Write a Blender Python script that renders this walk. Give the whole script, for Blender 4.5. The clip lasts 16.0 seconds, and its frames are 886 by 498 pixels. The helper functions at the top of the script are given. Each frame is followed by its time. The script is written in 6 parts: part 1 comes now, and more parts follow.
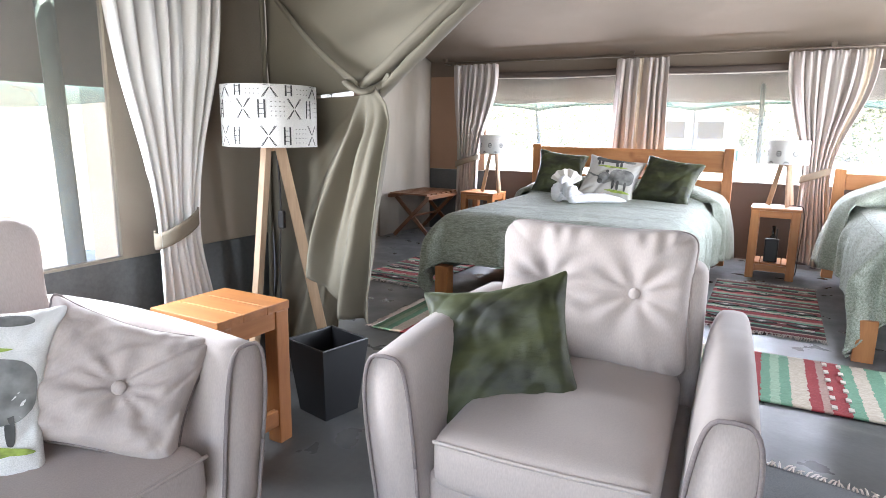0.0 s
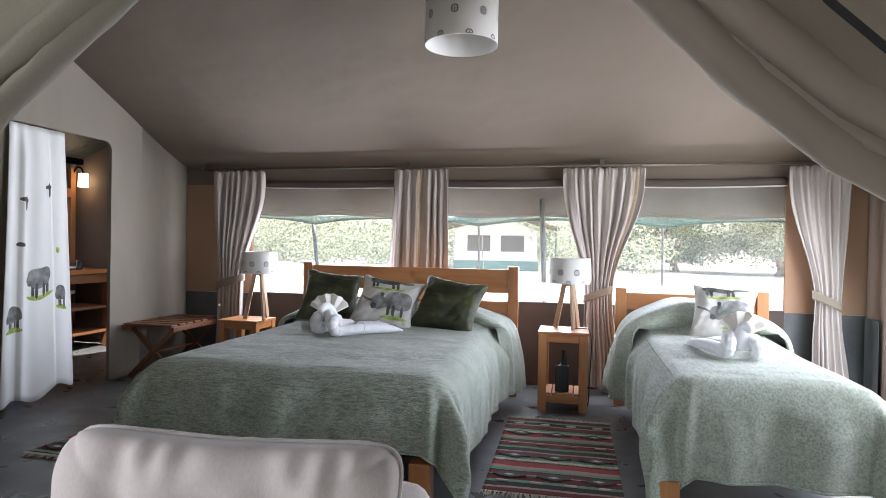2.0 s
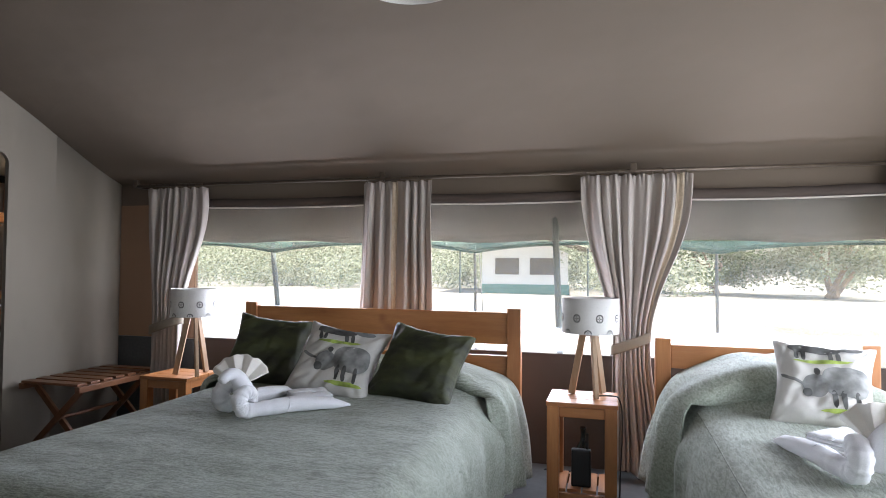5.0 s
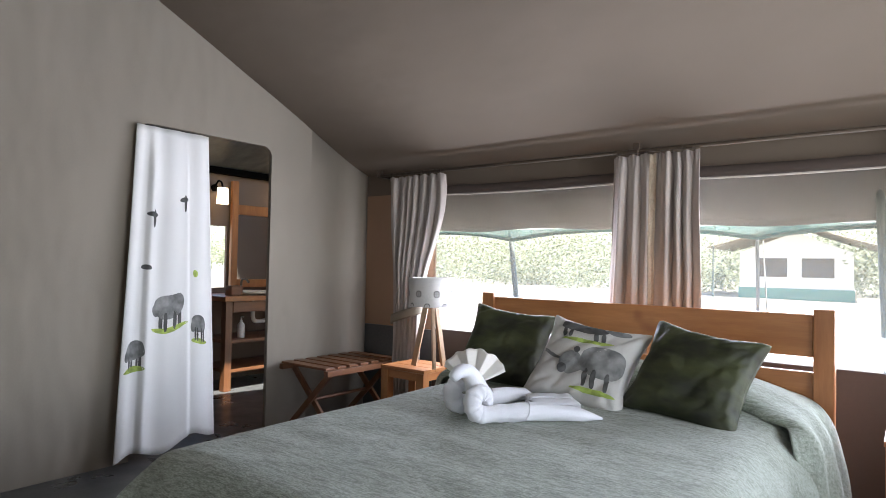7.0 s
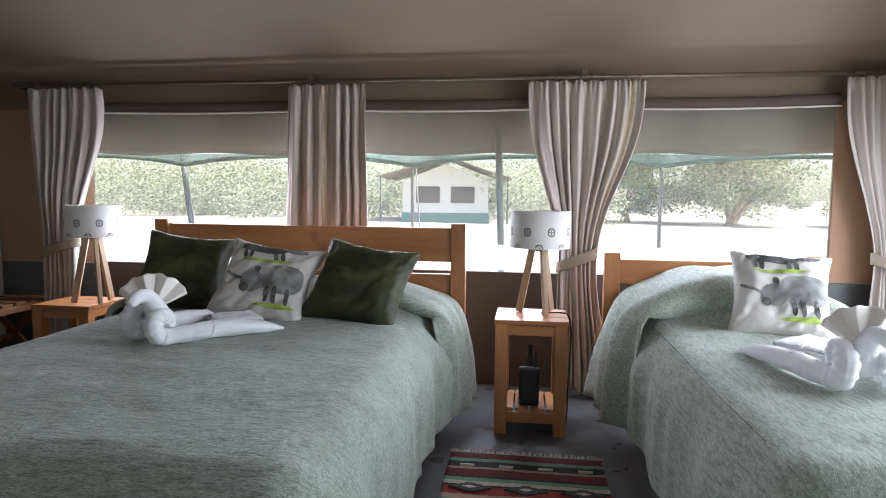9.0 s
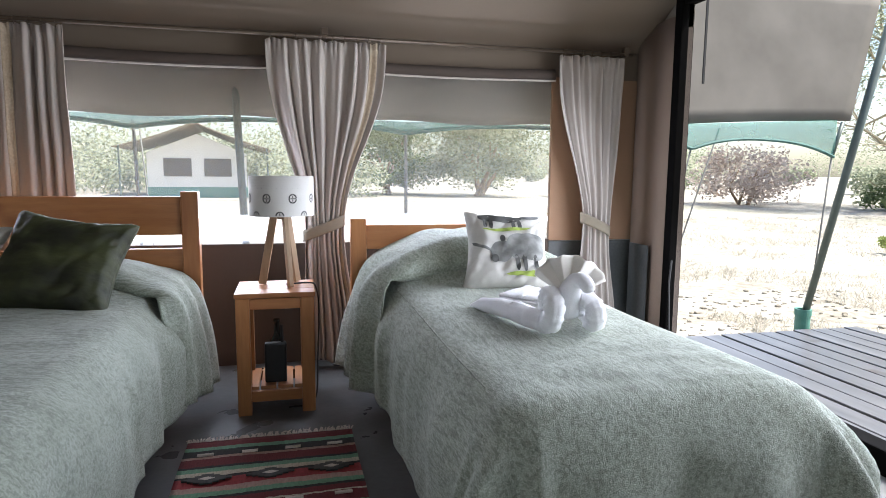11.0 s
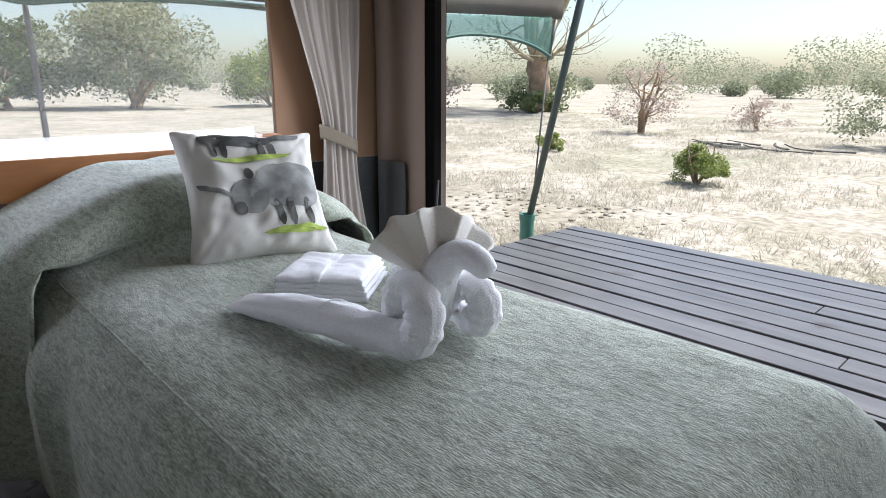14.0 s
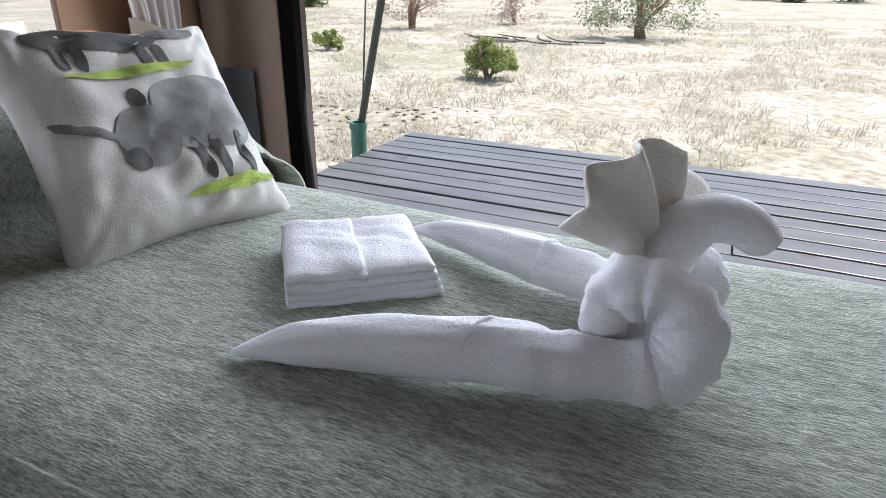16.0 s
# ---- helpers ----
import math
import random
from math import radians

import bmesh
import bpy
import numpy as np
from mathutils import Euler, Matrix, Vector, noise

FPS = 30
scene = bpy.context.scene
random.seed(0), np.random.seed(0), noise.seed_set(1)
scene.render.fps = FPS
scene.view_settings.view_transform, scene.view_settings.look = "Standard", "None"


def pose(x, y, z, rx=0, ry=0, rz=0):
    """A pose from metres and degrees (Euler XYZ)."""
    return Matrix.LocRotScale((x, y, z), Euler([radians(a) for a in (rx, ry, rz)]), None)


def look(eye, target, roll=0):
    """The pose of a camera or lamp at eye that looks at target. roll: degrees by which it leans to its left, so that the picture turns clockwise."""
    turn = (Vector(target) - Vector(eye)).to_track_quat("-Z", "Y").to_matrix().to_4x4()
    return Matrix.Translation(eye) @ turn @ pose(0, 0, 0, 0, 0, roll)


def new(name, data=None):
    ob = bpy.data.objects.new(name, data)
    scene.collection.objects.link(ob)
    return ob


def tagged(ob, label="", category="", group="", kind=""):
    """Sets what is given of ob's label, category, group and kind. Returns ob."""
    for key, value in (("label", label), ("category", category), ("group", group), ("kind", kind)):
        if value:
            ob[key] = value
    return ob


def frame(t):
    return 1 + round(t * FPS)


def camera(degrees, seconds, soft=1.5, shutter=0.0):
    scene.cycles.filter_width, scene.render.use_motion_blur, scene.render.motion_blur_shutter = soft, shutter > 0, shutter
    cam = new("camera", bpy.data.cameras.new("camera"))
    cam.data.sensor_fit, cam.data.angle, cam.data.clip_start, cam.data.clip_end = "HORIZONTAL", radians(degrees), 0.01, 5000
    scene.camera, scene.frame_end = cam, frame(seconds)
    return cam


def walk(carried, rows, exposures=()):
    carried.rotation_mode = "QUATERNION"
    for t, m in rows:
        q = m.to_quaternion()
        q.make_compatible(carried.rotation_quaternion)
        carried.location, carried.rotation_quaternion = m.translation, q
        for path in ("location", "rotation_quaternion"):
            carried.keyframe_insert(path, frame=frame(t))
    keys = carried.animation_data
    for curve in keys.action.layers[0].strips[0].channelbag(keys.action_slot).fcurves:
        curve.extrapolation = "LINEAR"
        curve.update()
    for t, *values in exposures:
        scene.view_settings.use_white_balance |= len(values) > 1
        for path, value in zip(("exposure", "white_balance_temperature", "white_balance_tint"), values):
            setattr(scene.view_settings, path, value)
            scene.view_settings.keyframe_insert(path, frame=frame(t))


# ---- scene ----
cam = camera(71.6, 16.0, soft=0.9)
PATH = [
    (0, (1.262, 0.02, 1.132), (0.32, 1.742, 0.749), 0.9),
    (0.5, (1.238, 0.171, 1.148), (0.351, 1.946, 0.902), 0.8),
    (1, (1.255, 0.434, 1.164), (0.514, 2.289, 1.069), 0.7),
    (1.5, (1.293, 0.713, 1.193), (0.708, 2.624, 1.125), 0.7),
    (2, (1.343, 1.004, 1.172), (0.913, 2.957, 1.1575), 1.0),
    (2.5, (1.386, 1.271, 1.151), (1.118, 3.252, 1.212), 0.7),
    (3, (1.472, 1.516, 1.134), (1.339, 3.51, 1.226), 0.4),
    (5.3, (1.361, 2.35, 1.253), (0.629, 4.211, 1.291), 0.5),
    (5.5, (1.296, 2.412, 1.25), (0.387, 4.193, 1.297), 0.5),
    (6, (1.213, 2.532, 1.211), (0.087, 4.184, 1.26), 0.9),
    (6.5, (1.135, 2.691, 1.173), (-0.073, 4.285, 1.223), 1.0),
    (7, (1.153, 2.684, 1.176), (-0.061, 4.273, 1.223), 1.1),
    (7.5, (1.228, 2.562, 1.159), (0.097, 4.211, 1.2), 1.1),
    (8, (1.244, 2.516, 1.153), (0.469, 4.36, 1.146), 0.9),
    (8.5, (1.232, 2.499, 1.149), (0.763, 4.441, 1.059), 0.8),
    (9, (1.221, 2.503, 1.15), (0.95, 4.478, 0.982), 0.6),
    (9.5, (1.234, 2.514, 1.135), (1.135, 4.502, 0.936), 0.7),
    (10, (1.266, 2.522, 1.132), (1.385, 4.507, 0.918), 0.5),
    (12.5, (1.389, 3.003, 1.068), (2.36, 4.719, 0.73), 0.7),
    (13, (1.376, 3.208, 1.075), (2.541, 4.786, 0.689), 0.4),
    (13.5, (1.451, 3.416, 1.069), (2.72, 4.885, 0.586), 0.4),
    (14, (1.483, 3.583, 1.061), (2.809, 4.987, 0.541), 0.2),
    (14.5, (1.434, 3.794, 1.054), (2.841, 5.088, 0.466), 0.6),
    (15, (1.446, 3.938, 1.017), (2.941, 5.071, 0.326), 0.5),
    (15.5, (1.503, 4.114, 1.006), (3.094, 5.052, 0.239), 0.4),
    (16, (1.538, 4.256, 1.007), (3.204, 5.014, 0.201), 0.8),
]
walk(cam, [(t, look(eye, target, roll)) for t, eye, target, roll in PATH], [(0, 2.85), (1.5, 2.12), (3.0, 1.62), (5.5, 1.5), (6.0, 1.78), (7.0, 1.97), (7.5, 1.92), (8.0, 1.58), (9.0, 1.46), (10, 1.45), (12.5, 0.86), (14, 0.68), (16, 0.65)])

# ---- world and large lights ----
world = bpy.data.worlds.new("world")
scene.world = world
world.use_nodes = True
wn = world.node_tree.nodes
sky = wn.new("ShaderNodeTexSky")
sky.sky_type = "NISHITA"
sky.sun_disc = False
sky.sun_elevation, sky.sun_rotation = radians(62), radians(115)
sky.air_density, sky.dust_density = 1.0, 2.0
wn["Background"].inputs["Strength"].default_value = 0.14
world.node_tree.links.new(sky.outputs["Color"], wn["Background"].inputs["Color"])

sun_data = bpy.data.lights.new("sun", "SUN")
sun_data.energy, sun_data.angle, sun_data.color = 5.0, radians(0.6), (1.0, 0.97, 0.925)
sun_lamp = new("sun", sun_data)
_az, _el = radians(115), radians(62)
_sd = Vector((math.sin(_az) * math.cos(_el), math.cos(_az) * math.cos(_el), math.sin(_el)))
sun_lamp.matrix_world = look(_sd * 60, (0, 0, 0))


def opening_light(name, at, target, sx, sy, watts, col=(0.83, 0.905, 1.04)):
    """Skylight that enters through one of the tent's openings."""
    d = bpy.data.lights.new(name, "AREA")
    d.shape, d.size, d.size_y, d.energy, d.color = "RECTANGLE", sx, sy, watts, col
    ob = new(name, d)
    ob.matrix_world = look(at, target)
    return ob


opening_light("window_daylight", (0.6, 6.221, 1.05), (0.6, 3.0, 0.85), 4.4, 0.66, 47, (0.84, 0.90, 1.09))
opening_light("door_daylight", (3.44, 4.4, 1.05), (0.0, 4.3, -0.7), 2.3, 1.7, 40, (0.84, 0.90, 1.04))
opening_light("lounge_window_daylight", (-0.9, 0.75, 1.0), (3.0, 0.75, 0.6), 1.3, 0.65, 16)
opening_light("entrance_daylight", (1.25, -1.75, 1.15), (1.25, 3.0, 0.75), 3.2, 1.8, 8)

# ---- materials ----
def node_mat(name, rough=0.8, metal=0.0):
    m = bpy.data.materials.new(name)
    m.use_nodes = True
    n, l = m.node_tree.nodes, m.node_tree.links
    b = n["Principled BSDF"]
    b.inputs["Roughness"].default_value = rough
    b.inputs["Metallic"].default_value = metal
    return m, n, l, b


def coords(n, kind="Object"):
    return n.new("ShaderNodeTexCoord").outputs[kind]


def noise_tex(n, l, vec, scale, detail=4.0, stretch=None):
    if stretch:
        mp = n.new("ShaderNodeMapping")
        mp.inputs["Scale"].default_value = stretch
        l.new(vec, mp.inputs["Vector"])
        vec = mp.outputs["Vector"]
    t = n.new("ShaderNodeTexNoise")
    t.inputs["Scale"].default_value = scale
    t.inputs["Detail"].default_value = detail
    l.new(vec, t.inputs["Vector"])
    return t.outputs["Fac"]


def ramp(n, l, fac, stops, hold=False):
    r = n.new("ShaderNodeValToRGB")
    e = r.color_ramp.elements
    while len(e) < len(stops):
        e.new(0.5)
    for el, (p, c) in zip(e, stops):
        el.position, el.color = p, (*c, 1)
    if hold:
        r.color_ramp.interpolation = "CONSTANT"
    l.new(fac, r.inputs["Fac"])
    return r.outputs["Color"]


def mixc(n, l, fac, a, b, blend="MIX"):
    x = n.new("ShaderNodeMix")
    x.data_type, x.blend_type = "RGBA", blend
    for sock, val in ((x.inputs[0], fac), (x.inputs[6], a), (x.inputs[7], b)):
        if isinstance(val, (int, float)):
            sock.default_value = val
        elif isinstance(val, tuple):
            sock.default_value = (*val, 1)
        else:
            l.new(val, sock)
    return x.outputs[2]


def math_node(n, l, op, a, b=None, clamp=False):
    x = n.new("ShaderNodeMath")
    x.operation, x.use_clamp = op, clamp
    for sock, val in zip(x.inputs, (a, b)):
        if val is None:
            continue
        if isinstance(val, (int, float)):
            sock.default_value = val
        else:
            l.new(val, sock)
    return x.outputs[0]


def bump(n, l, b, height, strength=0.3, dist=0.01, prev=None):
    x = n.new("ShaderNodeBump")
    x.inputs["Strength"].default_value, x.inputs["Distance"].default_value = strength, dist
    l.new(height, x.inputs["Height"])
    if prev:
        l.new(prev, x.inputs["Normal"])
    l.new(x.outputs["Normal"], b.inputs["Normal"])
    return x.outputs["Normal"]


def cloth(name, dark, light, weave=260.0, rough=0.9, mottle=1.2, wrinkle=0.0, sheen=0.0, streak=None, relief=0.35, thread=0.72):
    """Woven cloth: large faded patches, fine threads, and an optional crumple."""
    m, n, l, b = node_mat(name, rough)
    co = coords(n)
    big = noise_tex(n, l, co, mottle, 3)
    fine = noise_tex(n, l, co, weave, 2, streak)
    c1 = ramp(n, l, big, [(0.3, dark), (0.7, light)])
    c2 = ramp(n, l, fine, [(0.3, (thread,) * 3), (0.7, (1, 1, 1))])
    l.new(mixc(n, l, 0.8, c1, c2, "MULTIPLY"), b.inputs["Base Color"])
    nm = bump(n, l, b, fine, relief, 0.002)
    if wrinkle:
        w = noise_tex(n, l, co, 2.6, 2, (1.0, 1.3, 0.55))
        bump(n, l, b, w, wrinkle * 1.6, 0.06, nm)
    b.inputs["Sheen Weight"].default_value = sheen
    return m


M = {}
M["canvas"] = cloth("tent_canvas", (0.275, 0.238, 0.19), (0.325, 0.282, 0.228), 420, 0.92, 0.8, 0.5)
# Brown roof cloth; ceiling shade is put in by darkening its colour further.
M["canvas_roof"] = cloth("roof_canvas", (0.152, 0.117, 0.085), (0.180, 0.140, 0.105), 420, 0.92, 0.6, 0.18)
M["flap"] = cloth("flap_canvas", (0.225, 0.183, 0.138), (0.27, 0.222, 0.17), 420, 0.9, 1.1, 0.3)
M["divider"] = cloth("divider_canvas", (0.150, 0.131, 0.094), (0.192, 0.169, 0.124), 420, 0.9, 1.1, 0.55)
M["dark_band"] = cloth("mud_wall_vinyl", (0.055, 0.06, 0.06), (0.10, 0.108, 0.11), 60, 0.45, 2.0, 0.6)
M["terracotta"] = cloth("terracotta_canvas", (0.33, 0.20, 0.125), (0.38, 0.235, 0.15), 420, 0.92, 0.9, 0.1)
M["brown_wall"] = cloth("brown_canvas", (0.066, 0.049, 0.040), (0.088, 0.067, 0.055), 420, 0.92, 0.9, 0.15)
M["beige"] = cloth("beige_canvas", (0.44, 0.36, 0.27), (0.52, 0.44, 0.34), 300, 0.92, 0.7, 0.15)
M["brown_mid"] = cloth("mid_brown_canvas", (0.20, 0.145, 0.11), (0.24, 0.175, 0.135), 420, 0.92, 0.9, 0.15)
M["curtain"] = cloth("curtain_linen", (0.41, 0.365, 0.33), (0.50, 0.45, 0.41), 330, 0.9, 2.0, 0.08)
M["curtain_trim"] = cloth("curtain_braid", (0.42, 0.335, 0.24), (0.53, 0.44, 0.33), 90, 0.85, 9.0)
M["tie"] = cloth("tieback_canvas", (0.20, 0.168, 0.122), (0.25, 0.212, 0.158), 420, 0.9, 2.0)
M["upholstery"] = cloth("mauve_upholstery", (0.43, 0.365, 0.332), (0.50, 0.43, 0.39), 300, 0.9, 1.6, 0.22, 0.2, (1, 1, 0.35), 0.12, 0.86)
M["piping"] = cloth("dark_piping", (0.22, 0.18, 0.17), (0.27, 0.22, 0.21), 300, 0.8, 4)
M["towel"] = cloth("white_terry", (0.78, 0.775, 0.80), (0.86, 0.855, 0.87), 300, 0.97, 3.0, 0.3, 0.3, None, 0.8, 0.86)
M["white_sheet"] = cloth("white_cotton", (0.76, 0.75, 0.72), (0.82, 0.81, 0.78), 420, 0.9, 1.5, 0.1)
M["cushion_cotton"] = cloth("cushion_cotton", (0.55, 0.53, 0.485), (0.61, 0.59, 0.545), 420, 0.9, 3.0, 0.2)
# Cream tint imitates daylight glowing through the thin pleated cloth.
M["face_cloth"] = cloth("backlit_face_cloth", (0.74, 0.70, 0.64), (0.80, 0.765, 0.70), 300, 0.97, 3.0, 0.2, 0.3, None, 0.6, 0.88)
M["fringe"] = cloth("rug_fringe", (0.55, 0.47, 0.42), (0.68, 0.60, 0.53), 200, 0.95, 8)


def velvet(name, dark, light):
    m, n, l, b = node_mat(name, 0.62)
    co = coords(n)
    a = noise_tex(n, l, co, 5.5, 4, (1, 1, 2.2))
    f = noise_tex(n, l, co, 380, 2)
    c = ramp(n, l, a, [(0.35, dark), (0.62, light), (0.75, tuple(min(1, v * 1.5) for v in light))])
    l.new(c, b.inputs["Base Color"])
    nm = bump(n, l, b, f, 0.25, 0.002)
    bump(n, l, b, a, 0.5, 0.02, nm)
    b.inputs["Sheen Weight"].default_value = 0.22
    b.inputs["Sheen Roughness"].default_value = 0.35
    b.inputs["Sheen Tint"].default_value = (0.55, 0.62, 0.42, 1)
    return m




def throw_material(name, lengthwise):
    """Heathered weave: dark and pale yarns in short streaks, worn patches, fine pile."""
    m, n, l, b = node_mat(name, 0.95)
    co = coords(n)
    yarn = lambda k: (1.0, k, 1.0) if lengthwise else (k, 1.0, 1.0)
    st = noise_tex(n, l, co, 480, 3, yarn(0.16))
    mid = noise_tex(n, l, co, 14, 6, yarn(0.3))
    fine = noise_tex(n, l, co, 420, 2, yarn(0.6))
    big = noise_tex(n, l, co, 4.2, 6, yarn(0.6))
    c = ramp(n, l, st, [(0.32, (0.255, 0.28, 0.235)), (0.48, (0.43, 0.465, 0.39)), (0.66, (0.62, 0.655, 0.575))])
    c = mixc(n, l, 0.75, c, ramp(n, l, fine, [(0.32, (0.58, 0.60, 0.58)), (0.68, (1, 1, 1))]), "MULTIPLY")
    slub = noise_tex(n, l, co, 110, 4, yarn(0.18))
    c = mixc(n, l, 0.75, c, ramp(n, l, slub, [(0.38, (0.58, 0.59, 0.55)), (0.54, (1, 1, 1))]), "MULTIPLY")
    c = mixc(n, l, 0.3, c, ramp(n, l, mid, [(0.36, (0.62, 0.63, 0.56)), (0.58, (1, 1, 1))]), "MULTIPLY")
    c = mixc(n, l, 0.3, c, ramp(n, l, big, [(0.38, (0.62, 0.62, 0.54)), (0.60, (1.0, 1.0, 0.98))]), "MULTIPLY")
    l.new(c, b.inputs["Base Color"])
    nm = bump(n, l, b, fine, 0.6, 0.003)
    nm = bump(n, l, b, st, 0.5, 0.006, nm)
    bump(n, l, b, noise_tex(n, l, co, 6.5, 5, (1.0, 0.7, 1.0)), 0.5, 0.035, nm)
    b.inputs["Sheen Weight"].default_value = 0.2
    b.inputs["Sheen Roughness"].default_value = 0.45
    return m


M["blanket"] = throw_material("green_woven_throw", False)
M["blanket_long"] = throw_material("green_woven_throw_lengthwise", True)
M["velvet"] = velvet("green_velvet", (0.010, 0.011, 0.0035), (0.046, 0.052, 0.016))


def wood(name, dark, light, axis="Z", rough=0.42, scale=9.0):
    m, n, l, b = node_mat(name, rough)
    co = coords(n)
    st = {"X": (0.12, 1, 1), "Y": (1, 0.12, 1), "Z": (1, 1, 0.12)}[axis]
    g = noise_tex(n, l, co, scale * 2.2, 5, st)
    f = noise_tex(n, l, co, scale * 14, 3, st)
    kn = noise_tex(n, l, co, 4.0, 2)
    c = ramp(n, l, g, [(0.25, dark), (0.5, tuple((a + c2) / 2 for a, c2 in zip(dark, light))), (0.75, light)])
    c = mixc(n, l, 0.5, c, ramp(n, l, f, [(0.3, (0.78, 0.74, 0.7)), (0.7, (1, 1, 1))]), "MULTIPLY")
    c = mixc(n, l, 0.8, c, ramp(n, l, kn, [(0.69, (1, 1, 1)), (0.76, (0.42, 0.30, 0.2))]), "MULTIPLY")
    oi = n.new("ShaderNodeObjectInfo").outputs["Random"]
    c = mixc(n, l, 0.6, c, ramp(n, l, oi, [(0.0, (0.82, 0.80, 0.78)), (1.0, (1, 1, 1))]), "MULTIPLY")
    l.new(c, b.inputs["Base Color"])
    bump(n, l, b, g, 0.12, 0.004)
    return m


for ax in "XYZ":
    M["pine" + ax] = wood("varnished_pine_" + ax, (0.31, 0.115, 0.035), (0.47, 0.205, 0.07), ax)
    M["dark_wood" + ax] = wood("brown_wood_" + ax, (0.13, 0.05, 0.02), (0.22, 0.095, 0.04), ax)
M["lamp_wood"] = wood("pale_lamp_wood", (0.33, 0.215, 0.125), (0.46, 0.32, 0.20), "Z", 0.55, 14)
M["deck_wood"] = wood("weathered_deck", (0.075, 0.075, 0.08), (0.15, 0.15, 0.158), "Y", 0.30, 7)


def plain(name, col, rough=0.5, metal=0.0, var=0.15, scale=14.0):
    m, n, l, b = node_mat(name, rough, metal)
    f = noise_tex(n, l, coords(n), scale, 4)
    l.new(ramp(n, l, f, [(0.3, tuple(c * (1 - var) for c in col)), (0.7, tuple(min(1, c * (1 + var)) for c in col))]), b.inputs["Base Color"])
    return m


M["black"] = plain("black_leather", (0.006, 0.006, 0.007), 0.4)
M["black_metal"] = plain("black_metal", (0.0025, 0.0023, 0.0022), 0.85)
M["black_metal"].node_tree.nodes["Principled BSDF"].inputs["Specular IOR Level"].default_value = 0.03
M["strap_black"] = plain("black_webbing", (0.015, 0.014, 0.014), 0.7)
M["rod"] = plain("curtain_rod_metal", (0.10, 0.075, 0.055), 0.4, 0.4)
M["glass_dark"] = plain("dark_bottle_glass", (0.012, 0.014, 0.012), 0.12)
M["soap"] = plain("white_plastic", (0.62, 0.60, 0.55), 0.35)
M["shade"] = cloth("linen_lampshade", (0.70, 0.68, 0.64), (0.77, 0.75, 0.71), 360, 0.9, 3.0)
M["print_black"] = plain("black_fabric_print", (0.05, 0.047, 0.045), 0.85, 0, 0.4, 40)
M["pole_green"] = plain("dark_green_pole", (0.075, 0.10, 0.09), 0.5)
M["cup_green"] = plain("green_plastic_pipe", (0.07, 0.21, 0.165), 0.45)
M["cord"] = plain("grey_rope", (0.16, 0.16, 0.15), 0.8)
M["print_grey"] = plain("grey_fabric_print", (0.20, 0.20, 0.19), 0.9, 0, 0.5, 18)
M["print_dark"] = plain("dark_grey_fabric_print", (0.075, 0.075, 0.07), 0.9, 0, 0.5, 18)
M["print_green"] = plain("green_fabric_print", (0.33, 0.42, 0.09), 0.9, 0, 0.4, 30)


def floor_material():
    m, n, l, b = node_mat("grey_groundsheet", 0.5)
    co = coords(n)
    a, f, s = noise_tex(n, l, co, 1.1, 5), noise_tex(n, l, co, 42, 4), noise_tex(n, l, co, 5, 5)
    c = ramp(n, l, a, [(0.3, (0.062, 0.064, 0.063)), (0.7, (0.105, 0.107, 0.106))])
    c = mixc(n, l, 0.5, c, ramp(n, l, f, [(0.3, (0.75, 0.75, 0.75)), (0.7, (1, 1, 1))]), "MULTIPLY")
    l.new(c, b.inputs["Base Color"])
    l.new(ramp(n, l, s, [(0.3, (0.24,) * 3), (0.7, (0.44,) * 3)]), b.inputs["Roughness"])
    nm = bump(n, l, b, f, 0.1, 0.004)
    bump(n, l, b, s, 0.15, 0.02, nm)
    return m


M["floor"] = floor_material()


def ground_material():
    m, n, l, b = node_mat("dry_savanna_ground", 0.95)
    co = coords(n)
    a, f, g = noise_tex(n, l, co, 0.16, 6), noise_tex(n, l, co, 9, 6), noise_tex(n, l, co, 1.4, 6)
    c = ramp(n, l, a, [(0.32, (0.37, 0.342, 0.288)), (0.5, (0.47, 0.437, 0.378)), (0.66, (0.35, 0.343, 0.27))])
    c = mixc(n, l, 0.75, c, ramp(n, l, f, [(0.32, (0.45, 0.42, 0.38)), (0.6, (1, 1, 1))]), "MULTIPLY")
    c = mixc(n, l, 0.6, c, ramp(n, l, g, [(0.38, (0.6, 0.58, 0.5)), (0.6, (1, 1, 1))]), "MULTIPLY")
    l.new(c, b.inputs["Base Color"])
    bump(n, l, b, f, 0.8, 0.06)
    return m


M["ground"] = ground_material()


def leaf_material(name, a, c):
    m, n, l, b = node_mat(name, 0.75)
    r = n.new("ShaderNodeNewGeometry").outputs["Random Per Island"]
    col = ramp(n, l, r, [(0.0, a), (1.0, c)])
    l.new(col, b.inputs["Base Color"])
    tr, mx = n.new("ShaderNodeBsdfTranslucent"), n.new("ShaderNodeMixShader")
    l.new(col, tr.inputs["Color"])
    mx.inputs["Fac"].default_value = 0.4
    l.new(b.outputs[0], mx.inputs[1]), l.new(tr.outputs[0], mx.inputs[2])
    l.new(mx.outputs[0], n["Material Output"].inputs["Surface"])
    return m


